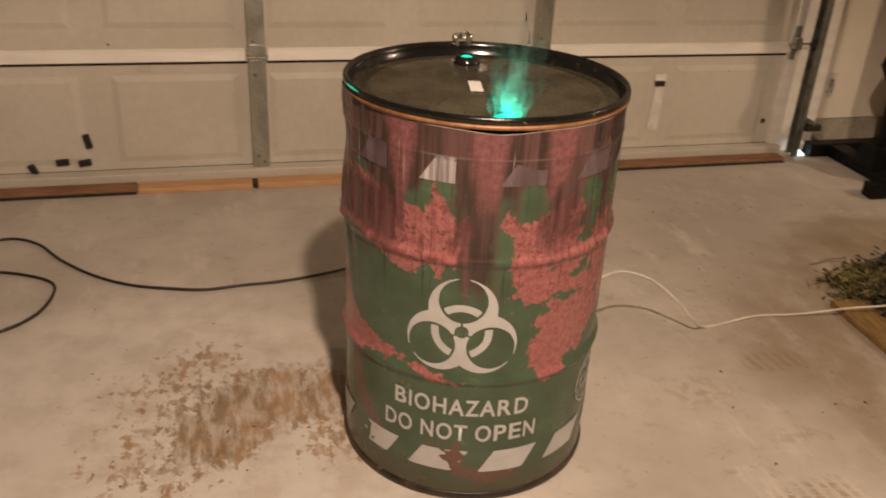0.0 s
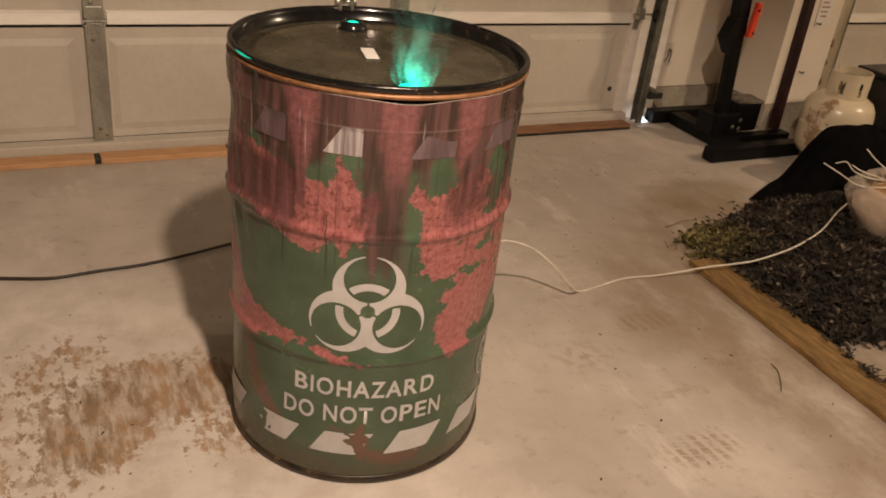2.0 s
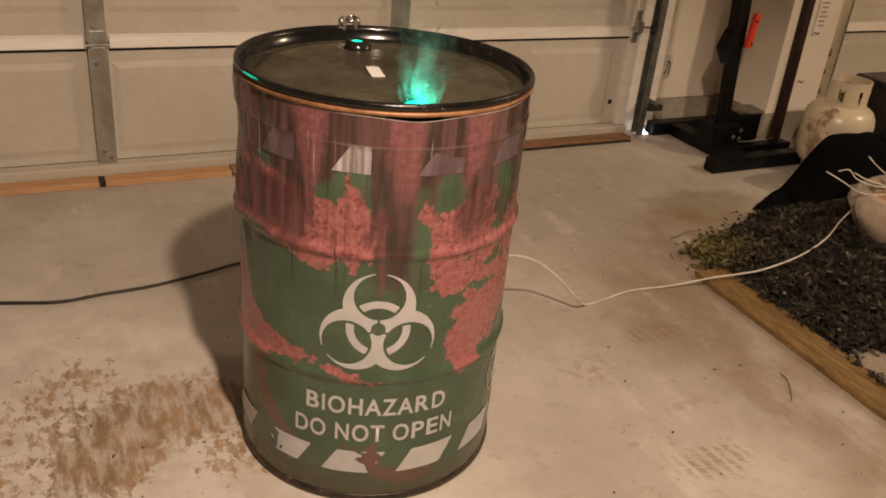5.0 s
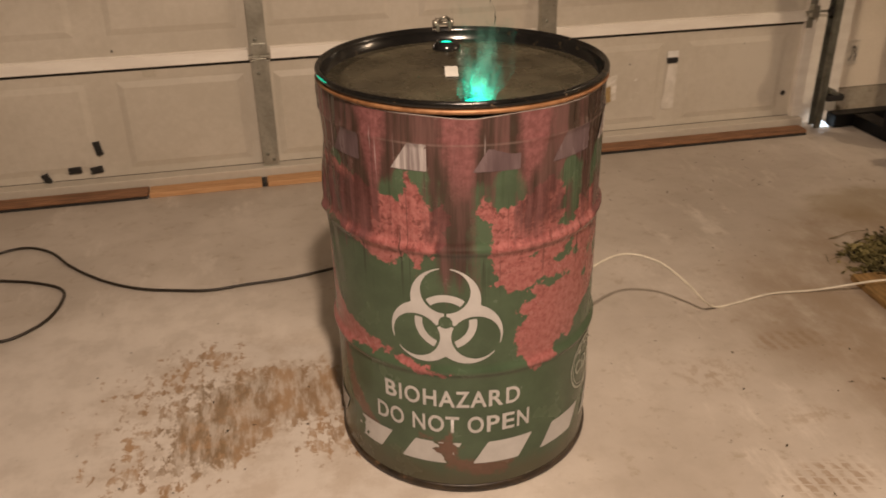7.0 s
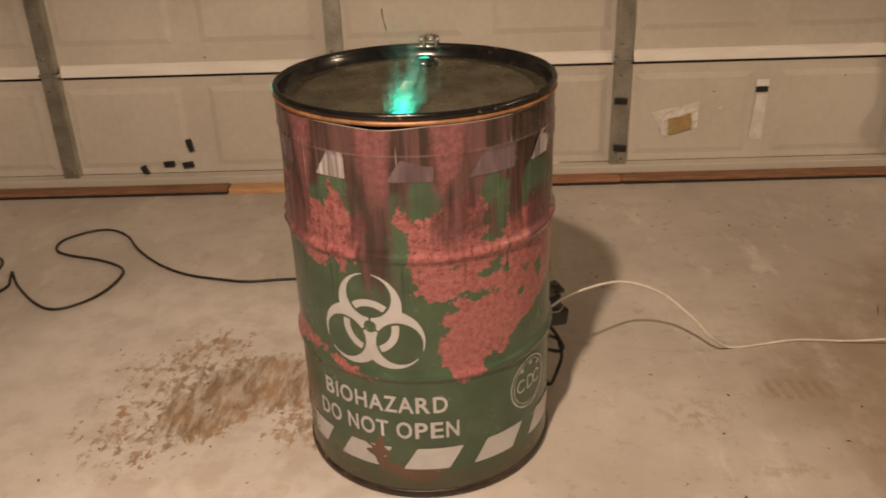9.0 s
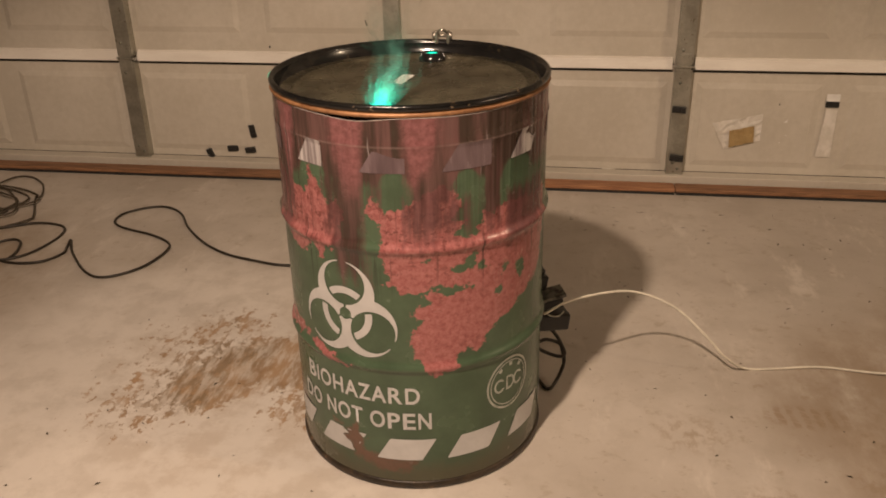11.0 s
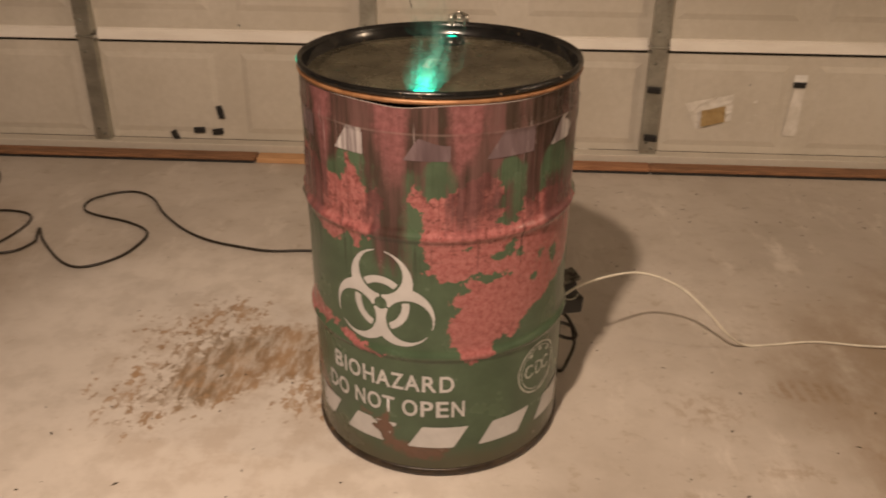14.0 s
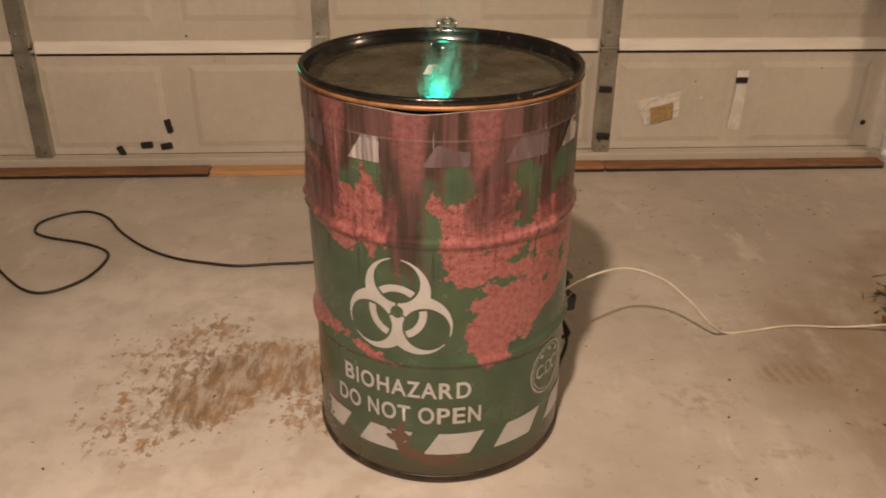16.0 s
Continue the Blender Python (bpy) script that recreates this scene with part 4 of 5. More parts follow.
Z = 0.0055
run = [(0.62, 2.62), (0.47, 2.588), (0.33, 2.545), (0.195, 2.518), (0.06, 2.512), (-0.05, 2.50), (-0.145, 2.518), (-0.267, 2.561), (-0.388, 2.646), (-0.506, 2.773), (-0.587, 2.893), (-0.676, 2.956), (-0.757, 2.943), (-0.821, 2.874), (-0.814, 2.79), (-0.753, 2.741),
       (-0.611, 2.691), (-0.515, 2.624), (-0.496, 2.54), (-0.526, 2.424), (-0.613, 2.347), (-0.701, 2.372), (-0.829, 2.509), (-0.895, 2.612), (-0.880, 2.56), (-0.865, 2.505), (-0.90, 2.432), (-0.997, 2.409), (-1.103, 2.45), (-1.159, 2.55), (-1.117, 2.594), (-1.064, 2.559), (-1.041, 2.442), (-1.16, 2.385), (-1.32, 2.36), (-1.46, 2.44), (-1.5, 2.56), (-1.345, 2.646),
       (-1.227, 2.689), (-1.117, 2.747), (-0.998, 2.731), (-0.959, 2.644), (-0.983, 2.494), (-1.053, 2.427), (-1.181, 2.415), (-1.42, 2.47), (-1.62, 2.62)]
bm = sweep([(p.x, p.y, p.z + 0.003 * math.sin(i * 0.11) ** 2) for i, p in enumerate(spline([(x, y, Z) for x, y in run], 7))], 0.0047)
cord = link("extension_cord", bm, RUBBER, None, "", True)
tagged(cord, "long black extension cord snaking over the floor into loops", "cord")
bm = bmesh.new()
rnd = random.Random(4)
turns = []
for k in range(5):
    cx, cy, rx, ry, ph = -1.62 + 0.05 * rnd.uniform(-1, 1), 2.87 + 0.05 * rnd.uniform(-1, 1), 0.30 + 0.08 * rnd.uniform(-1, 1), 0.16 + 0.05 * rnd.uniform(-1, 1), rnd.uniform(0, 1)
    turns += [(cx + rx * math.cos(2 * math.pi * i / 10 + ph), cy + ry * math.sin(2 * math.pi * i / 10 + ph), 0.006 + 0.004 * k) for i in range(10)]
turns += [(-1.475, 3.022, 0.03), (-1.511, 3.203, 0.01), (-1.443, 3.229, 0.006), (-1.337, 3.146, 0.006), (-1.265, 3.02, 0.006), (-1.279, 2.999, 0.006), (-1.172, 2.816, 0.012), (-1.162, 2.76, 0.012), (-1.25, 2.66, 0.012)]
sweep(spline(turns, 7), 0.0042, 8, bm)
tagged(link("coiled_cord", bm, DUSTY, None, "", True), "loosely coiled dusty black cord lying on the floor", "cord")

# ---- marks and clips on the door ----


def clip(x, z, w, h, turn, y=DOORY):
    bm = bmesh.new()
    box(bm, (0, -0.006, 0), (w, 0.012, h), 0.003)
    box(bm, (w * 0.30, -0.014, 0), (w * 0.3, 0.008, h * 0.8), 0.002)
    bm.transform(Matrix.Translation((x, y, z)) @ pose(0, 0, 0, 0, turn))
    return tagged(link("clip", bm, BLACKR), "small black rubber clip stuck to the garage door", "clip", "clips on the door")


clip(-0.688, 0.058, 0.055, 0.026, 68)
clip(-0.580, 0.090, 0.050, 0.026, -4)
clip(-0.499, 0.084, 0.048, 0.026, -8)
clip(-0.479, 0.172, 0.056, 0.026, 80)
clip(1.346, 0.326, 0.054, 0.026, 3, DOORY - 0.044)
clip(1.354, 0.121, 0.054, 0.026, 5, DOORY - 0.044)


def knob(x, z, r):
    bm = lathe([(0.0005, 0.006), (r * 0.7, 0.005), (r, 0.002), (r, 0.0)], 14)
    bm.transform(Matrix.Translation((x, DOORY - 0.0005, z)) @ pose(0, 0, 0, 90))
    return tagged(link("plug_dot", bm, BLACKR, None, "", True), "small black plug in the garage door", "plug", "plugs in the door")


for x, z, r in ((1.738, 0.344, 0.009), (2.272, 0.398, 0.008), (2.507, 0.156, 0.012), (-0.36, 0.545, 0.004)):
    knob(x, z, r)

FILM = Mat("yellowed_film")
FILM = FILM.set(color=FILM.mix(FILM.noise(FILM.coord(), 30, 4), (0.27, 0.165, 0.05), (0.50, 0.37, 0.19)), rough=0.3)
TAPE = worn("old_clear_tape", (0.64, 0.60, 0.53), (0.76, 0.72, 0.66), 20, 0.2, 0, 0.1)


def sheet_on_door(name, pts, mat, label, category, lift=0.003, parent=None, crease=0.002):
    """A thin sheet between four corners (x, z) on the door, slightly creased."""
    bm = bmesh.new()
    n = 10
    g = []
    for i in range(n + 1):
        row = []
        for j in range(n + 1):
            s, t = i / n, j / n
            x = (1 - s) * (1 - t) * pts[0][0] + s * (1 - t) * pts[1][0] + s * t * pts[2][0] + (1 - s) * t * pts[3][0]
            z = (1 - s) * (1 - t) * pts[0][1] + s * (1 - t) * pts[1][1] + s * t * pts[2][1] + (1 - s) * t * pts[3][1]
            row.append(bm.verts.new((x, DOORY - lift - crease * (1 + noise.noise((x * 60, z * 60, lift * 900))), z)))
        g.append(row)
    for i in range(n):
        for j in range(n):
            bm.faces.new((g[i][j], g[i + 1][j], g[i + 1][j + 1], g[i][j + 1]))
    r = bmesh.ops.extrude_face_region(bm, geom=list(bm.faces))
    bmesh.ops.translate(bm, vec=(0, 0.001, 0), verts=[v for v in r["geom"] if isinstance(v, bmesh.types.BMVert)])
    ob = link(name, bm, mat, parent, label if parent else "")
    return ob if parent else tagged(ob, label, category)


pouch = sheet_on_door("plastic_pouch", [(1.545, 0.152), (1.682, 0.192), (1.680, 0.305), (1.488, 0.262)], TAPE, "crumpled clear plastic pouch taped to the garage door", "pouch", 0.004, None, 0.006)
sheet_on_door("insert", [(1.560, 0.165), (1.655, 0.190), (1.650, 0.258), (1.555, 0.235)], FILM, "yellowed paper inside", "paper", 0.017, pouch, 0.004)
sheet_on_door("clear_tape", [(1.742, 0.190), (1.782, 0.178), (1.808, 0.300), (1.768, 0.312)], PAPER, "strip of old clear tape on the garage door", "tape")
strip = sheet_on_door("paper_strip", [(1.905, 0.130), (1.962, 0.130), (1.962, 0.330), (1.918, 0.330)], TAPE, "pale hanging strip on the garage door", "strip")
sheet_on_door("strip_band", [(1.912, 0.336), (1.963, 0.336), (1.963, 0.360), (1.912, 0.360)], BLACKR, "dark band", "band", 0.004, strip, 0.001)
sheet_on_door("strip_head", [(1.912, 0.361), (1.963, 0.361), (1.963, 0.390), (1.912, 0.390)], PAPER, "white printed head", "head", 0.004, strip, 0.001)
sheet_on_door("clear_tape", [(1.05, 0.020), (1.105, 0.012), (1.112, 0.050), (1.06, 0.055)], TAPE, "scrap of old clear tape on the garage door", "tape")
sheet_on_door("clear_tape", [(-0.265, 0.440), (-0.215, 0.440), (-0.215, 0.500), (-0.265, 0.500)], worn("dirty_tape", (0.44, 0.40, 0.32), (0.5, 0.46, 0.38), 20, 0.3), "grimy square of tape on the garage door", "tape", 0.002, None, 0.001)

# ---- the corner beside the door ----
slab("jamb", (2.60, 3.47, 0), (2.80, 3.66, 2.2), RAIL, "white painted door jamb with scuffs", "jamb")
slab("wall_north", (2.80, 3.56, 0.125), (3.30, 3.70, ZC), WALLM, "beige plaster wall beside the garage door", "wall")
slab("wall_north_base", (2.80, 3.548, 0), (3.30, 3.70, 0.121), STEM, "raw concrete footing under the wall", "footing")
slab("pier", (3.285, 3.20, 0.135), (3.62, 3.70, ZC), WALLM, "pale plaster pier between two garage doors", "pier")
slab("pier_base", (3.280, 3.190, 0), (3.62, 3.70, 0.131), STEM, "raw concrete footing under the pier", "footing")
slab("jamb_right", (3.62, 3.30, 0), (3.80, 3.66, 2.2), WALLM, "stained jamb of the second garage door", "jamb")
slab("wall_north_above_right", (3.62, 3.54, 2.2), (XR, 3.70, ZC), WALLM, "beige wall above the second garage door", "wall")
door_2 = garage_door("door_2", 3.80, 6.30, 3.90, 4, (5.03,), "closed beige sectional garage door with stamped panels")


def track(x, y, name="door_track"):
    """An upright roller track: a C channel with a lip, on angle brackets."""
    t = empty(name, (x, y, 0), "dull galvanised upright roller track beside the garage door", "door track")
    bm = bmesh.new()
    box(bm, (0.018, 0.0, 1.1), (0.003, 0.052, 2.18), 0.001)
    for yy in (-0.026, 0.026):
        box(bm, (0.004, yy, 1.1), (0.030, 0.003, 2.18), 0.001)
    box(bm, (-0.010, -0.020, 1.1), (0.003, 0.013, 2.18), 0.001)
    part("channel", bm, GALV_DARK, t)
    for z in (0.15, 0.95, 1.75):
        bm = boxed((0.050, 0.0, z), (0.062, 0.04, 0.004), 0.001)
        box(bm, (0.078, 0.03, z), (0.004, 0.08, 0.05), 0.001)
        part("bracket", bm, GALV_DARK, t)
    return t


track(2.640, 3.385)
second_track = track(3.72, 3.26)
TANP = worn("tan_angle_paint", (0.34, 0.285, 0.195), (0.50, 0.43, 0.32), 9, 0.5, 0.1, 0.15, (1, 1, 0.3), speck=(0.20, 0.13, 0.07))
angle = boxed((-0.052, -0.036, 1.1), (0.085, 0.004, 2.18), 0.001)
box(angle, (-0.096, -0.008, 1.1), (0.004, 0.054, 2.18), 0.001)
RUSTY = worn("rusty_bracket_steel", (0.12, 0.065, 0.03), (0.34, 0.22, 0.12), 26, 0.65, 0.3, 0.4, speck=(0.05, 0.03, 0.02))
for z, w in ((0.43, 0.075), (0.34, 0.050), (0.235, 0.062)):
    bm = boxed((-0.105, -0.046, z), (w, 0.014, 0.034), 0.004, pose(0, 0, 0, 0, 14 * math.sin(z * 40)))
    box(bm, (-0.085, -0.052, z - 0.004), (0.018, 0.012, 0.018), 0.004)
    part("rusty_clip", bm, RUSTY, second_track, "rust-stained clip")
part("mounting_angle", angle, TANP, second_track, "tan painted steel angle")
for z in (0.53, 1.06):
    r = empty("roller_hinge", (2.565, DOORY - 0.03, z), "galvanised roller hinge at the door's edge", "hinge", "roller hinges")
    part("plate", boxed((0, 0.0, 0), (0.030, 0.006, 0.15), 0.002, pose(0, 0, 0, 0, 4)), GALV, r)
    bm = lathe([(0.0005, -0.06), (0.0055, -0.06), (0.0055, 0.06), (0.0005, 0.06)], 10)
    bm.transform(Matrix.Translation((0.015, -0.025, 0)) @ pose(0, 0, 0, 0, 90))
    part("axle", bm, GALV, r)
    bm = lathe([(0.0005, -0.012), (0.019, -0.012), (0.022, -0.008), (0.018, 0.0), (0.022, 0.008), (0.019, 0.012), (0.0005, 0.012)], 18)
    bm.transform(Matrix.Translation((0.07, -0.045, 0)) @ pose(0, 0, 0, 0, 90))
    part("wheel", bm, BLACKR, r, "", True)
    part("ear", boxed((0.0, -0.015, 0.0), (0.036, 0.03, 0.05), 0.003), GALV, r)
lt = empty("sensor", (2.70, 3.36, 0.15), "small black door sensor on a bracket", "sensor")
part("case", boxed((0.0, 0.0, 0.0), (0.085, 0.035, 0.030), 0.006), BLACKR, lt)
part("hood", boxed((-0.01, 0.0, 0.022), (0.05, 0.03, 0.016), 0.005, pose(0, 0, 0, 0, 20)), GALV_DARK, lt)
# light from outside under the door's corner
GLOW = Mat("outside_light")
GLOW.b.inputs["Emission Color"].default_value = (0.75, 0.88, 1.0, 1)
GLOW.b.inputs["Emission Strength"].default_value = 1.6
GLOW = GLOW.set(color=(0.8, 0.85, 0.9))
bm = bmesh.new()
vs = [bm.verts.new(p) for p in ((2.672, 3.385, 0.003), (2.722, 3.385, 0.003), (2.685, 3.43, 0.042), (2.672, 3.43, 0.042))]
bm.faces.new(vs)
bmesh.ops.solidify(bm, geom=list(bm.faces), thickness=0.002)
tagged(link("light_gap", bm, GLOW), "white outside light showing through a gap", "gap", kind="structure")

SOCKET = plain("ivory_socket", (0.76, 0.70, 0.60), 0.4)
so = empty("wall_socket", (2.895, 3.556, 0.295), "ivory wall socket with a short dangling lead", "socket")
part("plate", boxed((0, -0.002, 0), (0.075, 0.006, 0.118), 0.002), SOCKET, so)
for dz in (-0.026, 0.026):
    part("outlet", boxed((0, -0.006, dz), (0.034, 0.004, 0.030), 0.001), SOCKET, so)
part("lead", sweep(spline([(0.0, -0.007, 0.028), (0.004, -0.02, 0.025), (0.008, -0.022, 0.0), (0.014, -0.012, -0.04)]), 0.0025, 6), BLACKR, so, "dark lead", True)
part("lead", sweep(spline([(0.002, -0.007, 0.026), (-0.006, -0.02, 0.02), (-0.008, -0.02, -0.005), (-0.014, -0.012, -0.035)]), 0.0022, 6), BLACKR, so, "dark lead", True)

nb = empty("notice", (3.50, 3.197, 0.62), "white paper notice with red print on the pier", "notice")
part("paper", boxed((0, 0, 0), (0.085, 0.002, 0.17), 0.0005), PAPER, nb)
REDINK = plain("red_ink", (0.50, 0.22, 0.18), 0.6)
for i in range(6):
    part("print_bar", boxed((-0.004 + 0.004 * (i % 2), -0.0022, 0.066 - 0.022 * i), (0.055 - 0.008 * (i % 3), 0.001, 0.007)), REDINK, nb, "line of red print")
for x, z in ((3.47, 0.542), (3.455, 0.298)):
    bm = sweep(spline([(x, 3.20, z), (x, 3.185, z), (x + 0.005, 3.178, z - 0.003), (x + 0.010, 3.176, z + 0.007)]), 0.0032, 8)
    tagged(link("wall_hook", bm, GALV_DARK, None, "", True), "small dark hook screwed into the pier", "hook", "hooks on the pier")

# ---- black equipment stand ----
TUBE = worn("black_powder_coat", (0.003, 0.003, 0.003), (0.006, 0.006, 0.006), 14, 0.45, 0, 0.1, speck=(0.02, 0.018, 0.016), spec=0.18)
MAROON = worn("dark_red_pole", (0.022, 0.010, 0.010), (0.045, 0.018, 0.016), 10, 0.35, 0.2, 0.1)
REDP = worn("red_plastic", (0.62, 0.045, 0.02), (0.80, 0.08, 0.035), 20, 0.4)
st = empty("equipment_stand", (2.88, 3.05, 0), "black steel equipment stand with a tubular base and red handle", "stand")


def stand_part(name, lo, hi, mat=TUBE, bevel=0.005, m=None, label=""):
    c = Vector([(a + b) / 2 for a, b in zip(lo, hi)]) - Vector(st.location)
    return part(name, boxed(c, [b - a for a, b in zip(lo, hi)], bevel, m), mat, st, label)


stand_part("rear_leg", (2.725, 3.355, 0.004), (3.26, 3.420, 0.066))
stand_part("front_leg", (2.668, 2.850, 0.004), (3.235, 2.915, 0.066))
stand_part("side_rail", (2.825, 2.915, 0.004), (2.915, 3.355, 0.060))
stand_part("mid_rail", (2.915, 2.985, 0.006), (3.27, 3.045, 0.062))
stand_part("foot_block", (2.79, 3.02, 0.06), (2.955, 3.13, 0.16))
stand_part("upright", (2.772, 3.045, 0.05), (2.832, 3.085, 1.75), TUBE, 0.006, pose(0, 0, 0, 0, -5.0))
stand_part("sleeve", (2.785, 3.037, 0.52), (2.852, 3.093, 0.80), TUBE, 0.006, pose(0, 0, 0, 0, -5.0))
bm = bmesh.new()
g = [bm.verts.new((x - 2.88, y - 3.05, z)) for y in (3.035, 3.095) for x, z in ((2.80, 0.44), (2.752, 0.515), (2.785, 0.60), (2.82, 0.60))]
for f in ((0, 1, 2, 3), (7, 6, 5, 4), (0, 4, 5, 1), (1, 5, 6, 2), (2, 6, 7, 3), (3, 7, 4, 0)):
    bm.faces.new([g[i] for i in f])
bmesh.ops.recalc_face_normals(bm, faces=bm.faces)
part("gusset", bm, TUBE, st)
bm = boxed((2.866 - 2.88, -0.035, 0.602), (0.030, 0.028, 0.155), 0.010, pose(0, 0, 0, 0, 5))
hd = part("handle", bm, REDP, st, "bright red plastic handle")
for dz in (-0.055, 0.045):
    part("rivet", boxed((-0.014, -0.050, 0.602 + dz), (0.010, 0.004, 0.010), 0.001), TUBE, hd)
for x, z in ((2.955, 0.09), (2.955, 0.13), (2.915, 0.10)):
    bm = lathe([(0.0005, -0.008), (0.010, -0.008), (0.011, 0.0), (0.0005, 0.004)], 6)
    bm.transform(Matrix.Translation((x - 2.88, -0.034, z)) @ pose(0, 0, 0, 90))
    part("bolt", bm, GALV_DARK, st)
stand_part("second_pole", (3.188, 3.035, 0.062), (3.232, 3.072, 1.70), MAROON, 0.006, pose(0, 0, 0, 0, -1.0), "dark maroon steel pole")
bt = empty("battery_box", (3.02, 3.09, 0.062), "small black box with dusty top resting on the stand", "box")
part("case", boxed((0, 0, 0.07), (0.155, 0.09, 0.14), 0.008), TUBE, bt)
part("lid", boxed((0, 0, 0.148), (0.165, 0.10, 0.016), 0.005, pose(0, 0, 0, 2, 3)), worn("dusty_lid", (0.07, 0.06, 0.045), (0.20, 0.17, 0.13), 30, 0.7), bt, "dusty grey lid")

# ---- gas cylinder ----
TANKM = Mat("cream_tank_paint")
v = TANKM.coord()
tn = TANKM.noise(v, 9, 6, 0.7)
tx = TANKM.xyz(v)
rustm = TANKM.step(TANKM.math("ADD", tn, TANKM.math("MULTIPLY", TANKM.blob(TANKM.scaled(v, (1, 1, 0)), -0.15, -0.02, 0.09, 0.14), 0.25)), 0.63, 0.75)
TANKM.bump(tn, 0.1, 0.002)
TANKM = TANKM.set(color=TANKM.mix(TANKM.math("MULTIPLY", rustm, 0.8), TANKM.mix(tn, (0.55, 0.465, 0.315), (0.66, 0.58, 0.43)), (0.20, 0.10, 0.045)), rough=0.3)
tk = empty("gas_cylinder", (3.275, 2.765, 0), "cream propane cylinder with rust stains and a guard collar", "gas cylinder")
tp = [(0.0005, 0.03), (0.09, 0.032), (0.13, 0.05), (0.152, 0.085), (0.155, 0.12), (0.155, 0.245), (0.150, 0.278), (0.135, 0.305), (0.11, 0.322), (0.07, 0.334), (0.0005, 0.338)]
part("body", lathe(tp, 48), TANKM, tk, "", True)
part("foot_ring", lathe([(0.102, 0.0), (0.108, 0.0), (0.110, 0.045), (0.104, 0.045)], 40, closed=True), TANKM, tk, "", True)
part("weld_band", lathe([(0.1555, 0.180), (0.1575, 0.184), (0.1575, 0.192), (0.1555, 0.196)], 48), TANKM, tk, "", True)


def collar(a0, a1, z0, z1, n=16, r=0.090):
    bm = bmesh.new()
    ring = []
    for i in range(n + 1):
        a = radians(a0 + (a1 - a0) * i / n)
        ring.append([bm.verts.new((q * math.cos(a), q * math.sin(a), z)) for q, z in ((r, z0), (r + 0.004, z0), (r + 0.006, z1), (r, z1))])
    for a, b in zip(ring, ring[1:]):
        for k in range(4):
            bm.faces.new((a[k], b[k], b[(k + 1) % 4], a[(k + 1) % 4]))
    bm.faces.new(ring[0][::-1])
    bm.faces.new(ring[-1])
    bmesh.ops.recalc_face_normals(bm, faces=bm.faces)
    return bm


part("collar_band", collar(-200, 75, 0.405, 0.440, 30), TANKM, tk, "guard collar")
for a in (-200, -146, -97, -40, 10, 50):
    part("collar_post", collar(a, a + (38 if a < -50 else 26), 0.318, 0.405, 5), TANKM, tk)
part("collar_foot", collar(-200, 75, 0.315, 0.345, 30), TANKM, tk)
vv = part("valve", lathe([(0.0005, 0.334), (0.022, 0.334), (0.020, 0.37), (0.012, 0.375), (0.012, 0.40), (0.026, 0.402), (0.028, 0.42), (0.0005, 0.424)], 16), GALV_DARK, tk, "dark brass valve", True)

bn = empty("plastic_case", (3.66, 2.80, 0), "black plastic case standing behind the gas cylinder", "case")
part("shell", boxed((0, 0, 0.195), (0.30, 0.24, 0.39), 0.03), GREYB, bn)
part("lid", boxed((0, 0, 0.402), (0.31, 0.25, 0.03), 0.014), GREYB, bn)

# ---- plank ----
pl = tagged(link("plank", boxed((0, 0, 0.0105), (0.125, 1.62, 0.021), 0.004), PLANKW), "weathered brown plank lying on the concrete floor", "plank")
pl.location, pl.rotation_euler = (1.926, 1.275, 0), (0, 0, radians(-3.2))

# ---- black cloth ----
CLOTH = worn("black_fabric", (0.004, 0.004, 0.0045), (0.009, 0.0085, 0.009), 12, 0.9, 0, 0.4, fine=200, spec=0.1)
bm = bmesh.new()
g = []
N = 46
for i in range(N + 1):
    row = []
    for j in range(N + 1):
        s, t = i / N, j / N
        x = 2.545 + 1.13 * s
        y = 2.345 + 0.10 * s + t * (0.13 + 0.42 * s)
        d = min(1.0, 2.6 * min(t + 0.02, 1 - t)) ** 0.6
        ridge = 0.205 / (1 + math.exp(-(s - 0.315) * 36))
        fold = 0.018 * math.sin(11 * s + 5 * t + 2 * noise.noise((x * 4, y * 4, 2))) + 0.05 * noise.noise((x * 7, y * 7, 5)) + 0.07 * noise.noise((x * 3.4, y * 3.4, 9))
        h = 0.022 + ridge * d + fold * d * min(1, s * 4) + 0.010 * noise.noise((x * 18, y * 18, 1)) * d
        edge = 0.02 * noise.noise((x * 9, y * 3, 8))
        row.append(bm.verts.new((x + edge, y + 0.03 * math.sin(7 * s) * (1 - t) + edge, max(0.004, h * min(1, 8 * (s + 0.02))))))
    g.append(row)
for i in range(N):
    for j in range(N):
        bm.faces.new((g[i][j], g[i + 1][j], g[i + 1][j + 1], g[i][j + 1]))
bmesh.ops.solidify(bm, geom=list(bm.faces), thickness=0.004)
tagged(link("cloth", bm, CLOTH, None, "", True), "crumpled black cloth heaped on the floor", "cloth")

# ---- heap of dry leaves ----
rnd = random.Random(11)


def heap(x, y):
    """Height of the heap over the floor, or below zero outside it."""
    left = x - (1.985 + 0.03 * (y - 1.6)) if y < 2.08 else (x - 1.985 - 0.35 * max(0, y - 2.22))
    far = min(2.235 + 0.34 * (x - 2.0), 2.425 + 0.06 * (x - 2.55)) - y
    near = y - (1.53 - 0.26 * (x - 2.15)) if x > 2.0 else 1
    d = min(left, far, near)
    d += 0.05 * noise.noise((x * 9, y * 9, 0)) + 0.02 * noise.noise((x * 30, y * 30, 4))
    return d


def height(d):
    return 0.085 * (1 - math.exp(-max(0, d) * 5)) + 0.004


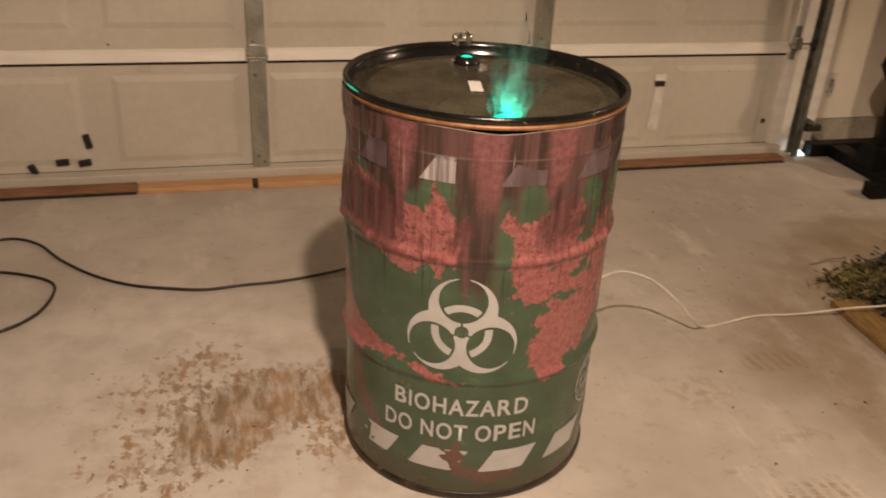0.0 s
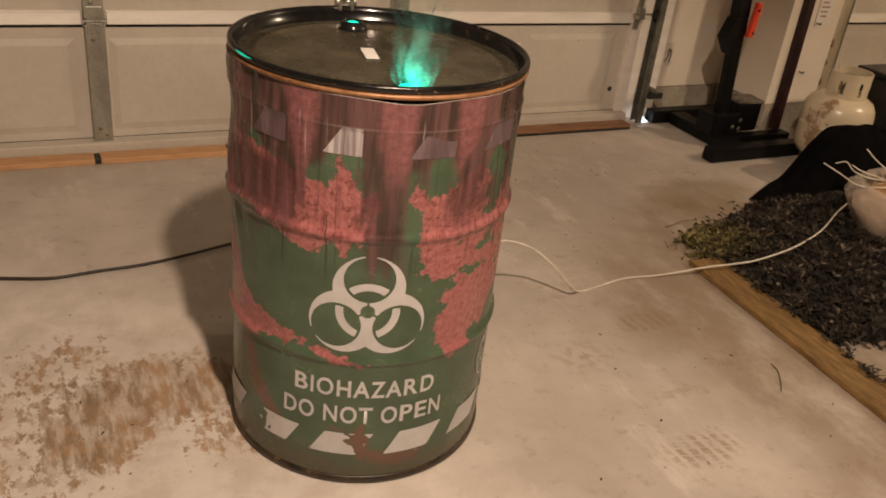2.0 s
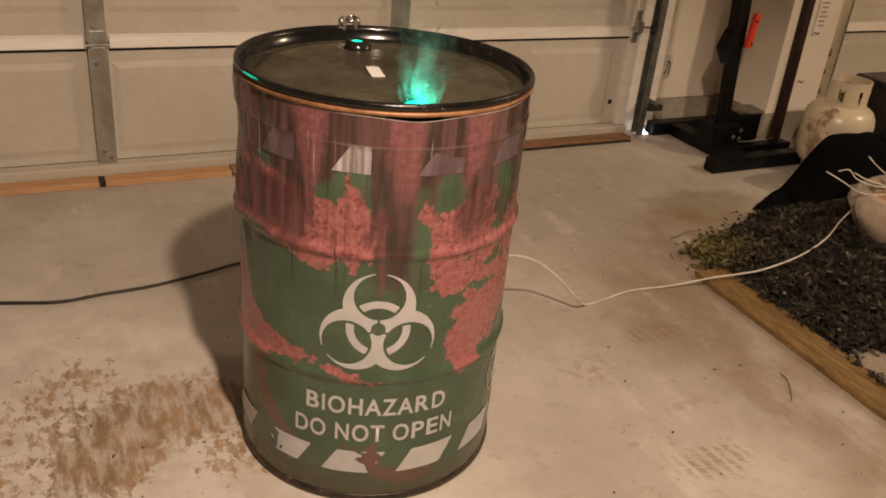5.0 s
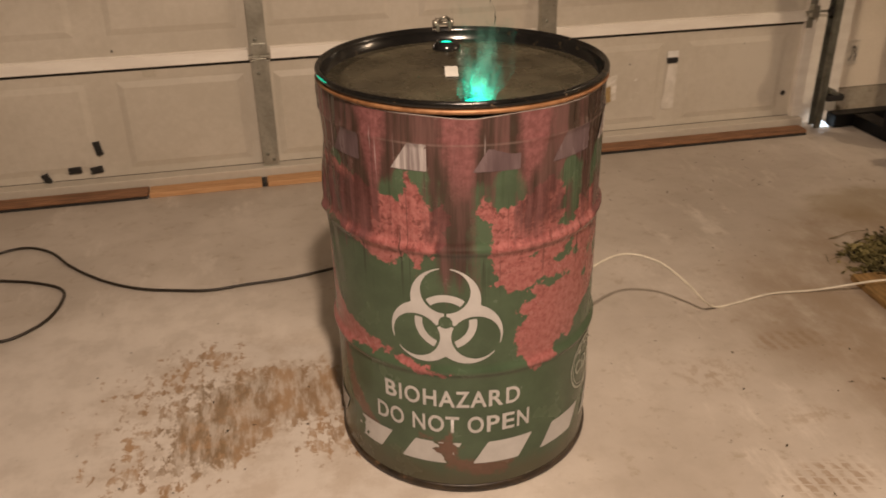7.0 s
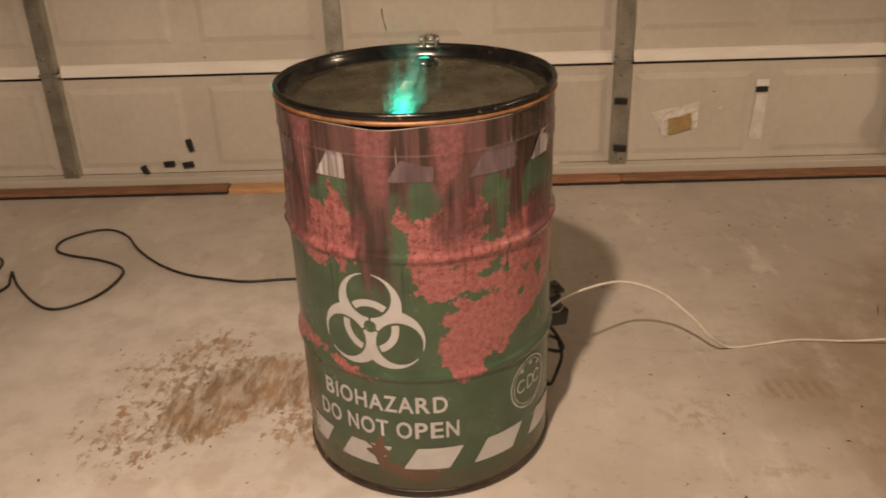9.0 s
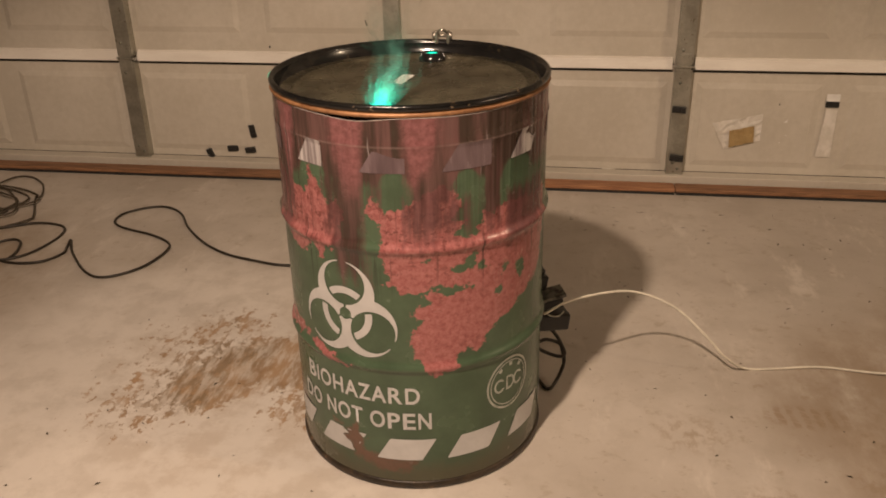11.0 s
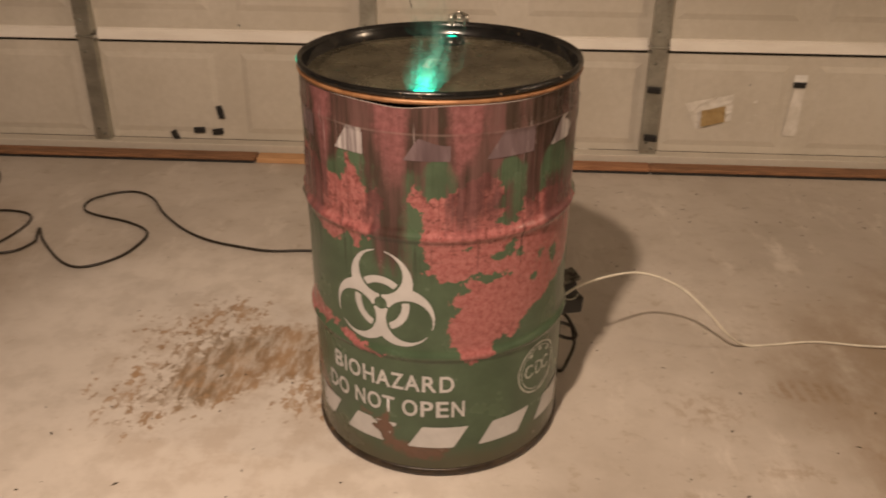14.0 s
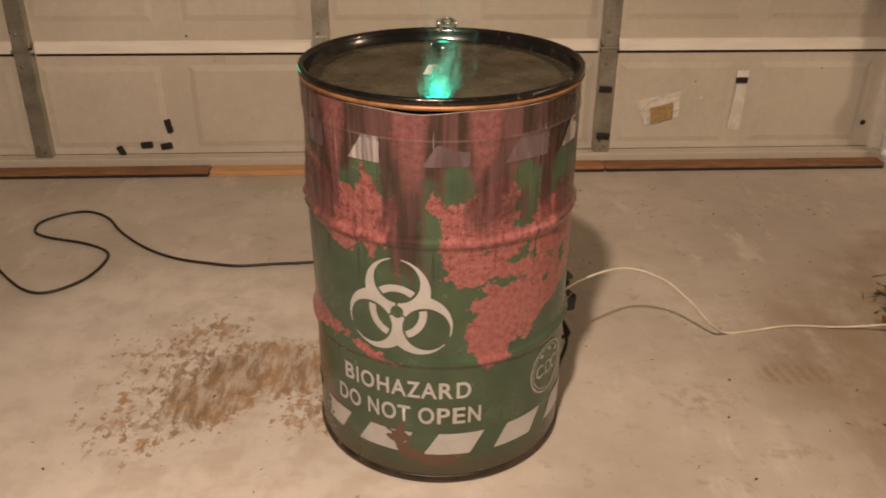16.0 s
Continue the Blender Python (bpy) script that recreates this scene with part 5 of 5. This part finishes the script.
LEAF = Mat("dry_leaf")
ri = LEAF.n.new("ShaderNodeNewGeometry").outputs["Random Per Island"]
lx = LEAF.xyz(LEAF.coord())
tone = LEAF.ramp(ri, [(0.0, (0.012, 0.011, 0.009)), (0.40, (0.026, 0.020, 0.014)), (0.75, (0.060, 0.046, 0.031)), (0.93, (0.12, 0.092, 0.063)), (1.0, (0.25, 0.21, 0.16))])
olive = LEAF.ramp(ri, [(0.0, (0.045, 0.038, 0.013)), (0.5, (0.125, 0.105, 0.036)), (1.0, (0.24, 0.20, 0.085))])
tip = LEAF.math("MULTIPLY", LEAF.step(LEAF.math("MULTIPLY", lx[0], -1.0), -2.30, -2.08), LEAF.step(lx[1], 1.98, 2.16))
clump = LEAF.step(LEAF.noise(LEAF.coord(), 13, 3), 0.35, 0.65)
LEAF = LEAF.set(color=LEAF.mix(tip, LEAF.mix(clump, (0.016, 0.014, 0.012), tone), olive), rough=0.7, spec=0.25)
bm = bmesh.new()
N = 70
g = {}
for i in range(N + 1):
    for j in range(N + 1):
        x, y = 1.93 + 1.45 * i / N, 1.30 + 1.35 * j / N
        d = heap(x, y)
        g[i, j] = bm.verts.new((x, y, (height(d) - 0.008 + 0.012 * noise.noise((x * 25, y * 25, 2))) if d > 0 else -0.01))
for i in range(N):
    for j in range(N):
        bm.faces.new((g[i, j], g[i + 1, j], g[i + 1, j + 1], g[i, j + 1]))
SOIL = worn("leaf_litter", (0.012, 0.010, 0.007), (0.03, 0.024, 0.015), 40, 0.9, 0, 0.6)
mound = link("leaf_heap", bm, SOIL, None, "", True)
tagged(mound, "heap of dark dry leaves and shreds on the concrete floor", "leaves", kind="stuff")
verts, faces = [], []
made = 0
while made < 26000:
    x, y = rnd.uniform(1.9, 3.35), rnd.uniform(1.30, 2.62)
    d = heap(x, y)
    if d < -0.10 or (d < 0.0 and (rnd.random() > math.exp(d * 45) * 0.7 or x < 1.97 and y < 2.07)):
        continue
    base = Vector((x, y, (height(d) + rnd.uniform(-0.006, 0.020) + 0.02 * noise.noise((x * 11, y * 11, 7))) if d > 0 else 0.003))
    ln, wd = rnd.uniform(0.006, 0.023), rnd.uniform(0.002, 0.0075)
    if rnd.random() < 0.12:
        ln, wd = rnd.uniform(0.018, 0.045), 0.0013
    q = Euler((rnd.gauss(0, 0.6), rnd.gauss(0, 0.6) if d > 0 else rnd.gauss(0, 0.1), rnd.uniform(0, 6.28))).to_matrix()
    n0 = len(verts)
    curl = rnd.uniform(-0.4, 0.6) * ln
    for p in ((-ln, 0, 0), (0, -wd, curl * 0.4), (ln, 0, curl * 0.2), (0, wd, curl * 0.5)):
        w = base + q @ Vector(p)
        verts.append((w.x, w.y, max(0.0015, w.z)))
    faces += [(n0, n0 + 1, n0 + 3), (n0 + 1, n0 + 2, n0 + 3)]
    made += 1
me = bpy.data.meshes.new("leaves")
me.from_pydata(verts, [], faces)
me.materials.append(LEAF)
lv = new("leaves", me)
lv.parent = mound
lv["kind"] = "stuff"
STEMM = plain("dry_stem", (0.16, 0.12, 0.06), 0.7)
for k in range(12):
    x, y = rnd.uniform(2.12, 2.5), rnd.uniform(2.12, 2.34)
    a = rnd.gauss(2.75, 0.25)
    L = rnd.uniform(0.06, 0.17)
    z = height(heap(x, y)) + 0.012
    bm = sweep(spline([(x + L * s * math.cos(a), y + L * s * math.sin(a) + 0.015 * math.sin(4 * s + k), max(0.004, z * (1 - s) + 0.006)) for s in (0, 0.35, 0.7, 1)], 4), 0.0016, 5)
    part("stem", bm, STEMM, mound)
tw = sweep(spline([(1.752, 1.535, 0.003), (1.742, 1.50, 0.006), (1.712, 1.46, 0.008), (1.683, 1.425, 0.003)]), 0.0016, 6)
tagged(link("twig", tw, STEMM, None, "", True), "thin dry twig lying on the floor", "twig")

# ---- clear bag of straw on the heap ----
STRAW = worn("straw", (0.44, 0.25, 0.12), (0.72, 0.50, 0.28), 60, 0.7)
BAGF = Mat("thin_clear_bag")
bn2 = BAGF.noise(BAGF.coord(), 30, 5, 0.6)
BAGF.bump(bn2, 0.9, 0.012)
BAGF.b.inputs["Alpha"].default_value = 0.42
BAGF = BAGF.set(color=(0.82, 0.74, 0.64), rough=0.12)
bag = empty("straw_bag", (2.815, 1.975, 0.045), "open clear plastic bag of straw and wires on the heap", "bag")
bm = bmesh.new()
prof = [(0.05, 0.0), (0.13, 0.005), (0.18, 0.04), (0.21, 0.09), (0.228, 0.14), (0.222, 0.18), (0.20, 0.205), (0.17, 0.19)]
lathe(prof, 56, bm)
for w in bm.verts:
    f = 1 + 0.10 * noise.noise(w.co * 9) + 0.05 * noise.noise(w.co * 26)
    w.co = Vector((w.co.x * f, w.co.y * f, w.co.z + 0.02 * noise.noise(w.co * 12) * (w.co.z > 0.02)))
bmesh.ops.solidify(bm, geom=list(bm.faces), thickness=0.001)
part("film", bm, BAGF, bag, "crinkled clear film", True)
bm = bmesh.new()
lathe([(0.05, 0.006), (0.12, 0.012), (0.165, 0.045), (0.188, 0.09), (0.195, 0.135), (0.15, 0.165), (0.08, 0.175), (0.0005, 0.178)], 40, bm)
for w in bm.verts:
    w.co *= 1 + 0.09 * noise.noise(w.co * 14)
part("filling", bm, STRAW, bag, "packed brown straw", False)
bm = bmesh.new()
for k in range(170):
    a, r = rnd.uniform(0, 6.28), 0.17 * rnd.random() ** 0.5
    c = Vector((r * math.cos(a), r * math.sin(a), 0.172 - 0.6 * r * r + rnd.uniform(0, 0.02)))
    d = Vector((rnd.gauss(0, 1), rnd.gauss(0, 1), rnd.gauss(0, 0.35))).normalized() * rnd.uniform(0.02, 0.05)
    sweep(spline([c - d, c + Vector((0, 0, 0.008)), c + d], 3), rnd.uniform(0.001, 0.0022), 5, bm)
part("straw", bm, STRAW, bag, "loose straw curls")
for pts in ([(-0.43, 0.08, 0.255), (-0.36, 0.06, 0.22), (-0.27, 0.03, 0.175), (-0.15, 0.0, 0.17)], [(-0.33, 0.11, 0.235), (-0.30, 0.09, 0.245), (-0.27, 0.07, 0.215), (-0.2, 0.05, 0.19), (-0.1, 0.03, 0.18)], [(-0.25, 0.10, 0.225), (-0.21, 0.08, 0.205), (-0.12, 0.05, 0.18)], [(-0.16, 0.13, 0.27), (-0.12, 0.1, 0.23), (-0.05, 0.05, 0.18)]):
    part("wire", sweep(spline([(x + 0.05, y + 0.05, z + 0.03) for x, y, z in pts]), 0.0025, 7), WHITEC, bag, "stiff white wire", True)

# ---- crumbs on the floor ----
verts, faces = [], []
for k in range(150):
    far = rnd.random() < 0.30
    x, y = (rnd.uniform(0.9, 2.5), rnd.uniform(2.75, 3.28)) if far else (rnd.uniform(-0.4, 2.0), rnd.uniform(1.1, 2.6))
    if math.hypot(x - CX, y - CY) < 0.33:
        continue
    ln, wd, a = rnd.uniform(0.003, 0.009) * (1.6 if far else 1), rnd.uniform(0.001, 0.003), rnd.uniform(0, 6.28)
    n0 = len(verts)
    for p, q, z in ((-ln, 0, 0.001), (0, -wd, 0.002), (ln, 0, 0.001), (0, wd, 0.003)):
        verts.append((x + p * math.cos(a) - q * math.sin(a), y + p * math.sin(a) + q * math.cos(a), z))
    faces += [(n0, n0 + 1, n0 + 3), (n0 + 1, n0 + 2, n0 + 3)]
me = bpy.data.meshes.new("leaf_crumbs")
me.from_pydata(verts, [], faces)
me.materials.append(worn("crumb", (0.03, 0.022, 0.012), (0.09, 0.065, 0.035), 30, 0.8))
tagged(new("leaf_crumbs", me), "scattered dark crumbs of leaf on the concrete floor", "debris", kind="stuff")
